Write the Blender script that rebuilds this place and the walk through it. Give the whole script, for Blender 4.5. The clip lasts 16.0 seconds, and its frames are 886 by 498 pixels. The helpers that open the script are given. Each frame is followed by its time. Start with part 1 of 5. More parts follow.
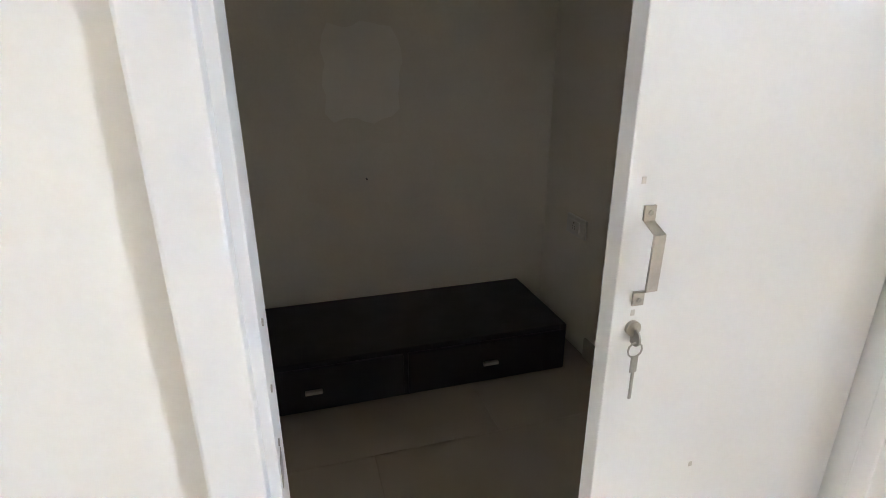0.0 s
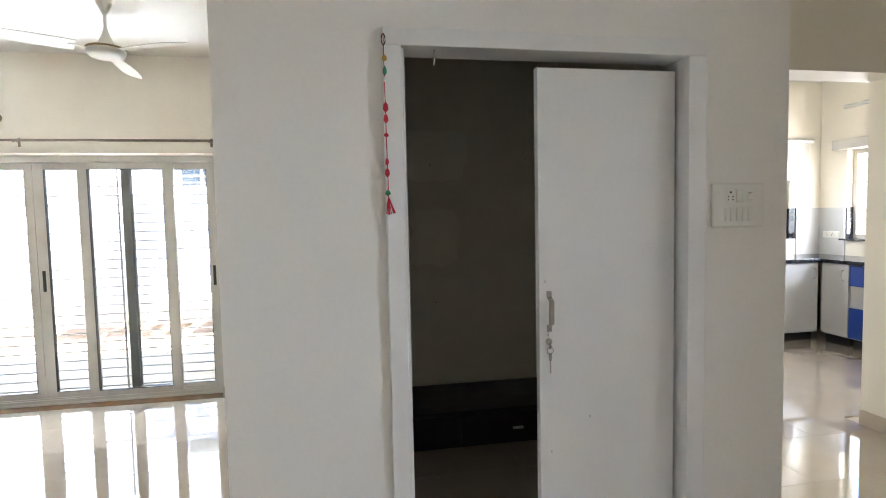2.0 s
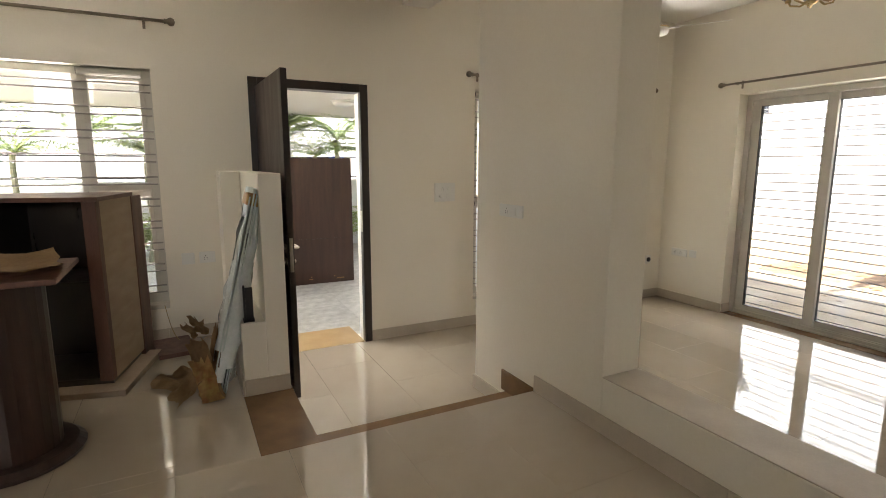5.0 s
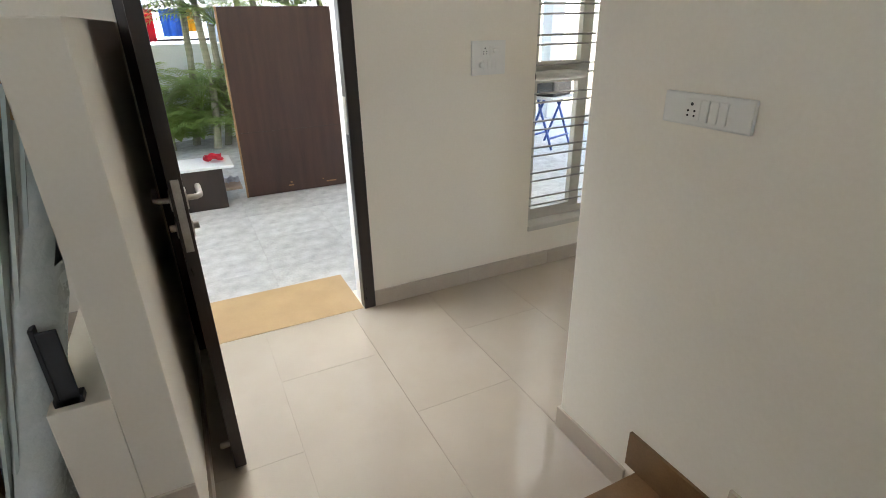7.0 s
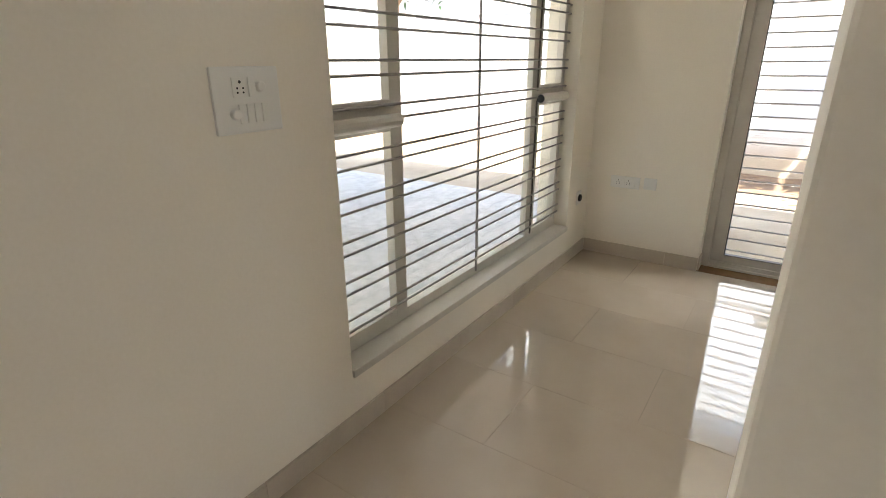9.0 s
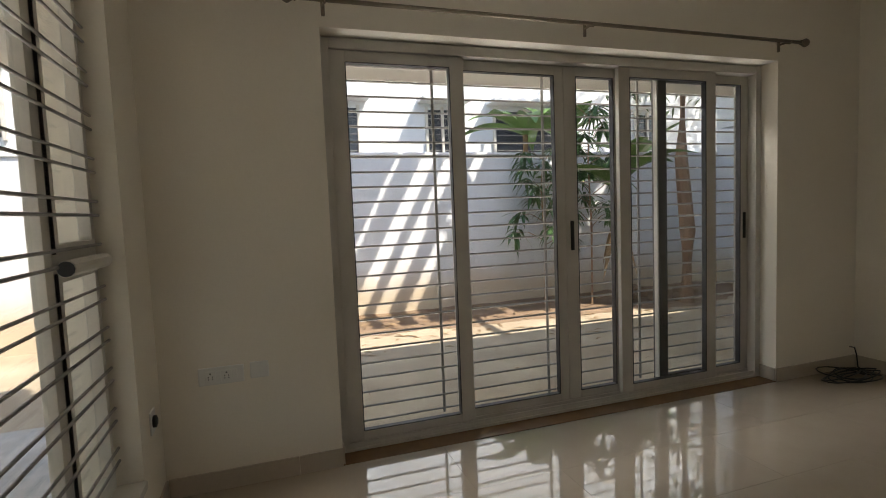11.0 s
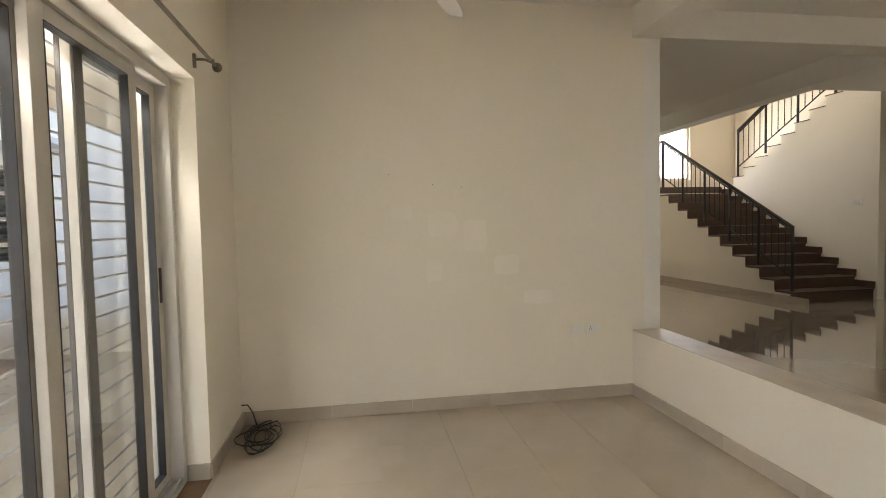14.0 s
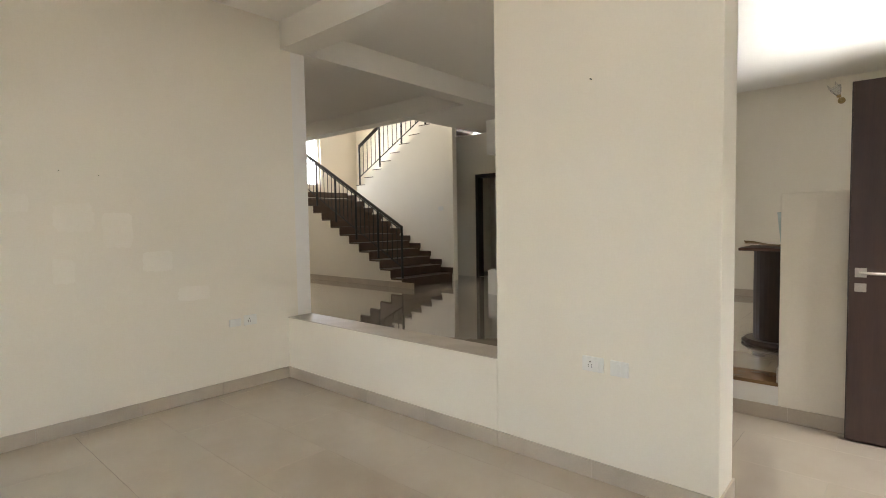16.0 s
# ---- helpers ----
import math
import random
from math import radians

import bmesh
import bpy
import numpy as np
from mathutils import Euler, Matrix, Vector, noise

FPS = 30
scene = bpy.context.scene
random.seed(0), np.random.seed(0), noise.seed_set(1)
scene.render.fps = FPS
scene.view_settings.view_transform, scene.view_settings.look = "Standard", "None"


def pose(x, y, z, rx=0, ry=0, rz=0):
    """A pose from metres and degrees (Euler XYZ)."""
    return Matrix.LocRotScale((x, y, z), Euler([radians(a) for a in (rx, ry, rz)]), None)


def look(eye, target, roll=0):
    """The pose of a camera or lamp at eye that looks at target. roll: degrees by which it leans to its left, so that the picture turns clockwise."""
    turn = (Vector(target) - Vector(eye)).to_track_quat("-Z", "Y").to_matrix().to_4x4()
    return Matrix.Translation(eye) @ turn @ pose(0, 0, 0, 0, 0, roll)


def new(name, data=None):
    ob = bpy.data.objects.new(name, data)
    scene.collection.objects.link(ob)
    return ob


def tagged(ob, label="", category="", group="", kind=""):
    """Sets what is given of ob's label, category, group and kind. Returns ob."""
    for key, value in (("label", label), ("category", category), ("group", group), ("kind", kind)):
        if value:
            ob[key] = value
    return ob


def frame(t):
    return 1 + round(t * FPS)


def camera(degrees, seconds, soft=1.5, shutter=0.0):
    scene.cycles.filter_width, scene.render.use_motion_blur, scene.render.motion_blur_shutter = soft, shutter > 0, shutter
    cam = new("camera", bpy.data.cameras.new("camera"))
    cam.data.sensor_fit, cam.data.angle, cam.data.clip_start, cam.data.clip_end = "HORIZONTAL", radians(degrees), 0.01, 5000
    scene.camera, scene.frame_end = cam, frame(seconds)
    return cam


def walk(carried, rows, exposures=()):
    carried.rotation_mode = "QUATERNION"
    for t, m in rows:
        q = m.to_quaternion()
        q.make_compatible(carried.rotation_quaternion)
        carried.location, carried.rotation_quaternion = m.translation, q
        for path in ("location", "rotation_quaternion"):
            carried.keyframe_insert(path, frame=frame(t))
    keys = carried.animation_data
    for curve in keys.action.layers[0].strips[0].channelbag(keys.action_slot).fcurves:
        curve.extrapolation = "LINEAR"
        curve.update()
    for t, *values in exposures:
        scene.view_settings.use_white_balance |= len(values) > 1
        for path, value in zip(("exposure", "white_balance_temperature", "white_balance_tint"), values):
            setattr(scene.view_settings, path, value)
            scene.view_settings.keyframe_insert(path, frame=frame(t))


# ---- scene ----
cam = camera(81.4, 16.0, soft=0.95)
PATH = [
    (0, (5.373, -0.757, 1.53), (5.898, 1.05, 0.851), -0.2),
    (0.5, (5.32, -1.027, 1.576), (5.805, 0.88, 1.219), -0.8),
    (1, (5.25, -1.325, 1.611), (5.762, 0.602, 1.448), -1.1),
    (1.5, (5.204, -1.656, 1.626), (5.701, 0.279, 1.532), -1.5),
    (2, (5.138, -1.946, 1.62), (5.479, 0.021, 1.501), -1.2),
    (2.5, (5.105, -2.222, 1.614), (5.038, -0.229, 1.461), -1.1),
    (3, (5.114, -2.324, 1.622), (4.499, -0.428, 1.465), -1.6),
    (3.5, (5.105, -2.37, 1.63), (3.921, -0.763, 1.494), -2.1),
    (4, (4.878, -2.252, 1.647), (3.319, -1.006, 1.512), -1.6),
    (4.2, (4.764, -2.23, 1.619), (3.119, -1.101, 1.486), -1.8),
    (6.3, (3.086, -1.542, 1.536), (1.299, -0.862, 0.95), -1.1),
    (6.5, (2.909, -1.508, 1.535), (1.156, -0.801, 0.88), -1.0),
    (6.6, (2.835, -1.485, 1.515), (1.099, -0.762, 0.834), -1.0),
    (7, (2.486, -1.341, 1.483), (0.842, -0.538, 0.674), -1.1),
    (7.4, (2.185, -1.263, 1.454), (0.636, -0.35, 0.579), -1.1),
    (7.5, (2.106, -1.23, 1.461), (0.571, -0.306, 0.572), -1.3),
    (8, (1.748, -1.13, 1.457), (0.356, -0.003, 0.567), -0.4),
    (8.2, (1.644, -1.06, 1.454), (0.305, 0.135, 0.571), -0.4),
    (10.3, (0.701, -0.089, 1.302), (0.631, 1.891, 1.027), -2.3),
    (10.5, (0.644, 0.03, 1.301), (0.765, 2.013, 1.066), -2.4),
    (11, (0.529, 0.375, 1.315), (1.167, 2.264, 1.168), -2.3),
    (11.5, (0.555, 0.713, 1.355), (1.641, 2.388, 1.235), -1.8),
    (12, (0.566, 1.088, 1.361), (2.043, 2.433, 1.261), -1.5),
    (12.5, (0.657, 1.392, 1.334), (2.41, 2.352, 1.252), -1.7),
    (13, (0.729, 1.632, 1.302), (2.647, 2.193, 1.237), -1.9),
    (13.5, (0.74, 1.911, 1.333), (2.735, 2.029, 1.259), -1.4),
    (14, (0.864, 2.173, 1.42), (2.835, 1.855, 1.325), -1.2),
    (14.5, (0.852, 2.419, 1.401), (2.72, 1.713, 1.306), -1.7),
    (15, (0.77, 2.49, 1.369), (2.482, 1.463, 1.261), -1.1),
    (15.5, (0.726, 2.516, 1.354), (2.238, 1.212, 1.245), -0.8),
    (16, (0.685, 2.486, 1.348), (2.006, 0.988, 1.246), -0.9),
]
EXPOSURES = [(0, 5.5, 5900, 13), (1, 5.4, 5800, 13), (1.5, 4.85, 5900, 13), (2, 4.4, 5900, 12), (2.5, 3.75, 6100, 12), (3, 2.95, 6600, 13), (4.2, 3.05, 7500, 15), (6.3, 3.4, 6200, 11), (7.2, 3.5, 6100, 11), (8.2, 3.3, 6300, 12), (10.3, 3.05, 7200, 14), (11, 1.75, 7000, 13), (11.5, 2.45, 6800, 13), (12, 2.5, 7100, 13), (13, 3.2, 7100, 14), (13.5, 3.3, 7100, 14), (15, 3.4, 7100, 13), (16, 3.55, 6600, 12)]
walk(cam, [(t, look(eye, target, roll)) for t, eye, target, roll in PATH], EXPOSURES)

# ---- world, sun, exposure ----
world = bpy.data.worlds.new("sky")
scene.world = world
world.use_nodes = True
wn = world.node_tree.nodes
sky = wn.new("ShaderNodeTexSky")
sky.sky_type = "NISHITA"
sky.sun_disc = False
sky.sun_elevation = radians(52)
sky.sun_rotation = radians(137)
world.node_tree.links.new(sky.outputs[0], wn["Background"].inputs[0])
wn["Background"].inputs[1].default_value = 0.12
sun_data = bpy.data.lights.new("sun", "SUN")
sun_data.energy, sun_data.angle, sun_data.color = 3.0, radians(0.6), (1, 0.95, 0.86)
sun = new("sun", sun_data)
sun.matrix_world = look((4.2, -4.5, 7.9), (0, 0, 0))


def sky_lamp(name, eye, target, w, h, watts, spread=170):
    """Stands in for the daylight that an opening lets in."""
    data = bpy.data.lights.new(name, "AREA")
    data.shape, data.size, data.size_y, data.energy, data.color = "RECTANGLE", w, h, watts, (0.97, 0.985, 1.0)
    data.spread = radians(spread)
    ob = new(name, data)
    ob.matrix_world = look(eye, target)
    return ob


# added lamps: daylight off the bright ground outside, up through openings to the ceilings
sky_lamp("daylight_sliding", (2.37, 3.86, -0.06), (2.37, 3.41, 0.833), 2.9, 1.0, 5, 58)
# added lamp hidden above the sliding doors, aimed down into the room
sky_lamp("daylight_under_eaves", (2.37, 3.372, 2.295), (2.37, 2.665, 1.588), 2.9, 0.03, 7, 115)
sky_lamp("daylight_window", (-0.75, 1.53, 0.0), (-0.30, 1.53, 0.893), 1.9, 0.9, 3.5, 58)
# added lamp hidden above the entrance head, aimed down at the entry floor
sky_lamp("daylight_door", (-0.30, -1.03, 2.30), (0.27, -1.03, 1.48), 0.78, 0.10, 2.6, 100)
sky_lamp("daylight_hall_window", (-0.95, -3.19, 0.12), (-0.33, -3.19, 0.91), 1.9, 0.9, 11, 68)
sky_lamp("daylight_stair", (11.62, -4.42, 3.0), (8, -4.0, 1.6), 1.4, 1.4, 13)
sky_lamp("daylight_kitchen", (10.74, 2.22, 1.78), (8, 1.9, 1.0), 1.0, 0.9, 6)


# ---- materials ----
def material(name, colour, rough=0.6, metal=0.0, second=None, scale=3.0, fine=60.0, amount=0.25, bump=0.08, stretch=(1, 1, 1),
             rough_var=0.12, random_tint=0.0, coat=0.0, sheen=0.0):
    """Two scales of noise mix two colours and break up gloss and relief; stretch turns noise into grain."""
    m = bpy.data.materials.new(name)
    m.use_nodes = True
    nt = m.node_tree
    n, link = nt.nodes, nt.links.new
    p = n["Principled BSDF"]
    co = n.new("ShaderNodeTexCoord")
    mp = n.new("ShaderNodeMapping")
    mp.inputs["Scale"].default_value = stretch
    link(co.outputs["Object"], mp.inputs[0])
    big, small = n.new("ShaderNodeTexNoise"), n.new("ShaderNodeTexNoise")
    for t, s, d in ((big, scale, 5), (small, fine, 3)):
        t.inputs["Scale"].default_value, t.inputs["Detail"].default_value = s, d
        link(mp.outputs[0], t.inputs["Vector"])
    add = n.new("ShaderNodeMath")
    add.operation = "MULTIPLY_ADD"
    add.inputs[1].default_value = 0.4
    link(small.outputs[0], add.inputs[0])
    link(big.outputs[0], add.inputs[2])
    ramp = n.new("ShaderNodeMapRange")
    ramp.inputs[1].default_value, ramp.inputs[2].default_value = 0.45, 0.95
    ramp.inputs[3].default_value, ramp.inputs[4].default_value = 0.0, 1.0
    link(add.outputs[0], ramp.inputs[0])
    mix = n.new("ShaderNodeMix")
    mix.data_type = "RGBA"
    second = second or tuple(c * (1 - amount) for c in colour)
    mix.inputs["A"].default_value, mix.inputs["B"].default_value = (*colour, 1), (*second, 1)
    link(ramp.outputs[0], mix.inputs["Factor"])
    out = mix.outputs["Result"]
    if random_tint:
        info, hsv, rng = n.new("ShaderNodeObjectInfo"), n.new("ShaderNodeHueSaturation"), n.new("ShaderNodeMapRange")
        rng.inputs[3].default_value, rng.inputs[4].default_value = 1 - random_tint, 1 + random_tint
        link(info.outputs["Random"], rng.inputs[0])
        link(rng.outputs[0], hsv.inputs["Value"])
        link(out, hsv.inputs["Color"])
        out = hsv.outputs[0]
    link(out, p.inputs["Base Color"])
    rr = n.new("ShaderNodeMapRange")
    rr.inputs[3].default_value, rr.inputs[4].default_value = max(0.02, rough - rough_var), min(1, rough + rough_var)
    link(add.outputs[0], rr.inputs[0])
    link(rr.outputs[0], p.inputs["Roughness"])
    p.inputs["Metallic"].default_value = metal
    p.inputs["Coat Weight"].default_value = coat
    if bump:
        b = n.new("ShaderNodeBump")
        b.inputs["Strength"].default_value, b.inputs["Distance"].default_value = bump, 0.01
        link(add.outputs[0], b.inputs["Height"])
        link(b.outputs[0], p.inputs["Normal"])
    return m


def glass_material(name, tint=(1, 1, 1), rough=0.0, gloss=0.08):
    m = bpy.data.materials.new(name)
    m.use_nodes = True
    n, link = m.node_tree.nodes, m.node_tree.links.new
    for old in list(n):
        n.remove(old)
    out, mix = n.new("ShaderNodeOutputMaterial"), n.new("ShaderNodeMixShader")
    tr, gl, fr = n.new("ShaderNodeBsdfTransparent"), n.new("ShaderNodeBsdfGlossy"), n.new("ShaderNodeLayerWeight")
    tr.inputs[0].default_value = (*tint, 1)
    gl.inputs["Roughness"].default_value = rough
    pw, sc = n.new("ShaderNodeMath"), n.new("ShaderNodeMath")
    pw.operation, pw.inputs[1].default_value = "POWER", 5
    sc.operation, sc.inputs[1].default_value, sc.inputs[2].default_value = "MULTIPLY_ADD", 0.9, 0.035
    fr.inputs[0].default_value = 0.5
    link(fr.outputs["Facing"], pw.inputs[0])
    link(pw.outputs[0], sc.inputs[0])
    link(sc.outputs[0], mix.inputs[0])
    link(tr.outputs[0], mix.inputs[1])
    link(gl.outputs[0], mix.inputs[2])
    link(mix.outputs[0], out.inputs[0])
    return m


M_WALL = material("cream_wall_paint", (0.85, 0.80, 0.695), 0.55, second=(0.79, 0.735, 0.62), scale=0.7, fine=90, bump=0.03)
M_WHITE_WALL = material("white_wall_paint", (0.83, 0.81, 0.77), 0.5, second=(0.78, 0.755, 0.70), scale=0.9, fine=90, bump=0.03)
M_CEIL = material("ceiling_paint", (0.84, 0.81, 0.74), 0.7, scale=0.7, fine=60, amount=0.05, bump=0.03)
M_TILE = material("vitrified_tile", (0.47, 0.40, 0.315), 0.045, second=(0.43, 0.36, 0.28), scale=4, fine=240, bump=0.0, rough_var=0.02, random_tint=0.02, coat=1.0)
M_TILE.node_tree.nodes["Principled BSDF"].inputs["Coat IOR"].default_value = 1.62
M_TILE.node_tree.nodes["Principled BSDF"].inputs["Coat Roughness"].default_value = 0.025
M_GROUT = material("tile_grout", (0.43, 0.365, 0.285), 0.85, scale=6, fine=200, amount=0.3)
M_SKIRT = material("skirting_tile", (0.53, 0.455, 0.36), 0.3, scale=5, fine=120, amount=0.15, bump=0.02, random_tint=0.04)
# ledge top tone, greyer and browner than the cream ledge faces
M_CAP = material("grey_brown_ledge_top", (0.58, 0.51, 0.415), 0.45, second=(0.48, 0.41, 0.325), scale=5, fine=120, bump=0.02)
M_BROWN = material("brown_granite", (0.235, 0.135, 0.062), 0.18, second=(0.15, 0.085, 0.04), scale=7, fine=180, bump=0.01, rough_var=0.06)
M_YELLOW = material("yellow_sandstone", (0.44, 0.30, 0.145), 0.4, second=(0.36, 0.24, 0.115), scale=4, fine=150, bump=0.04)
M_FRAME = material("grey_aluminium", (0.60, 0.57, 0.51), 0.40, 0.0, scale=5, fine=150, amount=0.15, bump=0.01)
M_DFRAME = material("dark_aluminium", (0.10, 0.095, 0.09), 0.4, 0.3, scale=5, fine=150, amount=0.2, bump=0.01)
M_BAR = material("painted_grille_bar", (0.36, 0.34, 0.31), 0.5, 0.2, scale=9, fine=120, amount=0.25, bump=0.02)
M_GLASS = glass_material("window_glass", (0.97, 0.98, 0.98))
M_DARKWOOD = material("dark_stained_wood", (0.055, 0.026, 0.018), 0.32, second=(0.028, 0.013, 0.010), scale=3, fine=26, stretch=(6, 6, 0.5), bump=0.04)
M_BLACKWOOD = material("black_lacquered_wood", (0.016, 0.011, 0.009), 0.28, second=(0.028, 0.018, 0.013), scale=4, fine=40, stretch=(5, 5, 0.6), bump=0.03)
M_WHITE_DOOR = material("white_enamel_door", (0.80, 0.79, 0.77), 0.38, scale=1.5, fine=80, amount=0.06, bump=0.03)
M_PLASTIC = material("white_switch_plastic", (0.78, 0.77, 0.72), 0.32, scale=8, fine=200, amount=0.04, bump=0.0)
M_BLACK = material("black_plastic", (0.012, 0.012, 0.013), 0.4, scale=8, fine=120, amount=0.3, bump=0.02)
M_STEEL = material("brushed_steel", (0.52, 0.48, 0.42), 0.3, 0.95, scale=12, fine=160, amount=0.25, bump=0.02)
M_BRASS = material("antique_brass", (0.45, 0.33, 0.16), 0.28, 0.95, scale=12, fine=120, amount=0.35, bump=0.02)
M_RAIL = material("bronze_curtain_rod", (0.30, 0.25, 0.19), 0.33, 0.85, scale=10, fine=100, amount=0.3, bump=0.02)
M_OUTWALL = material("white_lime_wash", (0.72, 0.74, 0.76), 0.85, second=(0.60, 0.62, 0.63), scale=1.4, fine=40, bump=0.12)
M_GARDEN = material("mud_splashed_lime_wash", (0.72, 0.74, 0.76), 0.85, second=(0.60, 0.62, 0.63), scale=1.4, fine=40, bump=0.12)
M_SAND = material("sandy_soil", (0.46, 0.39, 0.285), 0.95, second=(0.30, 0.235, 0.16), scale=1.2, fine=35, bump=0.5)
M_PAVE = material("grey_granite_paving", (0.60, 0.60, 0.59), 0.6, second=(0.36, 0.36, 0.355), scale=9, fine=70, bump=0.15, random_tint=0.08)


# ochre mud splashed up from the soil, with a ragged edge
_n, _l = M_GARDEN.node_tree.nodes, M_GARDEN.node_tree.links.new
_co, _xyz, _no = _n.new("ShaderNodeTexCoord"), _n.new("ShaderNodeSeparateXYZ"), _n.new("ShaderNodeTexNoise")
_no.inputs["Scale"].default_value, _no.inputs["Detail"].default_value = 1.1, 6
_ma, _mr, _mx = _n.new("ShaderNodeMath"), _n.new("ShaderNodeMapRange"), _n.new("ShaderNodeMix")
_ma.operation, _ma.inputs[1].default_value = "MULTIPLY_ADD", 0.9
_l(_co.outputs["Object"], _xyz.inputs[0])
_l(_co.outputs["Object"], _no.inputs["Vector"])
_l(_no.outputs[0], _ma.inputs[0])
_l(_xyz.outputs[2], _ma.inputs[2])
_mr.inputs[1].default_value, _mr.inputs[2].default_value, _mr.inputs[3].default_value, _mr.inputs[4].default_value = 0.55, 0.98, 0.8, 0.0
_l(_ma.outputs[0], _mr.inputs[0])
_mx.data_type = "RGBA"
_old = _n["Principled BSDF"].inputs["Base Color"].links[0].from_socket
_l(_old, _mx.inputs["A"])
_mx.inputs["B"].default_value = (0.50, 0.39, 0.24, 1)
_l(_mr.outputs[0], _mx.inputs["Factor"])
_l(_mx.outputs["Result"], _n["Principled BSDF"].inputs["Base Color"])


# ---- building helpers ----
def mesh_of(bm, name, mat, smooth=False):
    me = bpy.data.meshes.new(name)
    bm.to_mesh(me)
    bm.free()
    me.materials.append(mat)
    if smooth:
        for f in me.polygons:
            f.use_smooth = True
    return me


def part(name, bm, mat, parent=None, label="", smooth=False):
    """Links a bmesh as one mesh object, as a part of parent where one is given."""
    ob = new(name, mesh_of(bm, name, mat, smooth))
    if parent is not None:
        ob.parent = parent
    return tagged(ob, label)


def thing(name, at=(0, 0, 0), label="", category="", group="", kind="", rz=0):
    ob = new(name)
    ob.matrix_world = pose(*at, 0, 0, rz)
    ob.empty_display_size = 0.1
    return tagged(ob, label, category, group, kind)


def add_box(bm, x0, x1, y0, y1, z0, z1, bevel=0.0):
    r = bmesh.ops.create_cube(bm, size=1.0, matrix=Matrix.Translation(((x0 + x1) / 2, (y0 + y1) / 2, (z0 + z1) / 2))
                              @ Matrix.Diagonal((abs(x1 - x0), abs(y1 - y0), abs(z1 - z0), 1)))
    if bevel:
        edges = {e for v in r["verts"] for e in v.link_edges}
        bmesh.ops.bevel(bm, geom=list(edges), offset=bevel, segments=2, affect="EDGES", profile=0.6)
    return bm


def box(x0, x1, y0, y1, z0, z1, bevel=0.0):
    return add_box(bmesh.new(), x0, x1, y0, y1, z0, z1, bevel)


def add_rod(bm, a, b, r, r2=None, seg=10):
    a, b = Vector(a), Vector(b)
    d = b - a
    m = Matrix.Translation((a + b) / 2) @ d.to_track_quat("Z", "Y").to_matrix().to_4x4()
    bmesh.ops.create_cone(bm, cap_ends=True, segments=seg, radius1=r, radius2=r if r2 is None else r2, depth=d.length, matrix=m)
    return bm


def rod(a, b, r, r2=None, seg=10):
    return add_rod(bmesh.new(), a, b, r, r2, seg)


def add_lathe(bm, profile, m=None, seg=20):
    """Turns (radius, height) pairs round z."""
    m = m or Matrix()
    rings = []
    for r, z in profile:
        rings.append([bm.verts.new(m @ Vector((r * math.cos(2 * math.pi * i / seg), r * math.sin(2 * math.pi * i / seg), z))) for i in range(seg)])
    for a, b in zip(rings, rings[1:]):
        for i in range(seg):
            bm.faces.new((a[i], a[(i + 1) % seg], b[(i + 1) % seg], b[i]))
    bm.faces.new(list(reversed(rings[0])))
    bm.faces.new(rings[-1])
    return bm


def lathe(profile, m=None, seg=20):
    return add_lathe(bmesh.new(), profile, m, seg)


def add_tube(bm, pts, r, seg=6, taper=1.0):
    """A round bar along a polyline."""
    pts = [Vector(p) for p in pts]
    rings = []
    for i, p in enumerate(pts):
        d = (pts[min(i + 1, len(pts) - 1)] - pts[max(i - 1, 0)]).normalized()
        q = d.to_track_quat("Z", "Y")
        rr = r * (1 + (taper - 1) * i / (len(pts) - 1))
        rings.append([bm.verts.new(p + q @ Vector((rr * math.cos(2 * math.pi * k / seg), rr * math.sin(2 * math.pi * k / seg), 0))) for k in range(seg)])
    for a, b in zip(rings, rings[1:]):
        for k in range(seg):
            bm.faces.new((a[k], a[(k + 1) % seg], b[(k + 1) % seg], b[k]))
    bm.faces.new(list(reversed(rings[0])))
    bm.faces.new(rings[-1])
    return bm


def tube(pts, r, seg=6, taper=1.0):
    return add_tube(bmesh.new(), pts, r, seg, taper)


def structure(name, bm, mat, label="", category=""):
    return tagged(part(name, bm, mat), label, category, kind="structure")


def wall_with_holes(name, axis, at0, at1, u0, u1, z0, z1, holes, mat, label):
    """A wall slab between at0 and at1 along axis x or y, cut by holes (u0, u1, z0, z1), as abutting pieces in one mesh."""
    bm = bmesh.new()

    def piece(a, b, c, d):
        if b - a > 1e-4 and d - c > 1e-4:
            if axis == "x":
                add_box(bm, at0, at1, a, b, c, d)
            else:
                add_box(bm, a, b, at0, at1, c, d)
    cur = u0
    for a, b, c, d in sorted(holes):
        piece(cur, a, z0, z1)
        piece(a, b, z0, c)
        piece(a, b, d, z1)
        cur = b
    piece(cur, u1, z0, z1)
    return structure(name, bm, mat, label, "wall")


# ---- the shell: living room and entry at 0, hall at HALL ----
HALL, CEIL, BEAM = 0.25, 3.10, 2.865
X_E, Y_N, T = 4.72, 3.045, 0.24
structure("floor", box(-0.23, 4.95, -1.6, 3.345, -0.20, -0.012), M_GROUT, "cement bed under glossy cream floor tiles", "floor")
bm = box(1.935, 11.6, -7.2, -T, -0.2, HALL - 0.012)
add_box(bm, -0.23, 1.935, -7.2, -1.765, -0.2, HALL - 0.012)
add_box(bm, 4.95, 11.6, -T, 3.6, -0.2, HALL - 0.012)
structure("floor_hall", bm, M_GROUT, "raised hall floor bed under cream tiles", "floor")
WW1 = (0.47, 2.655, 0.285, 2.23)
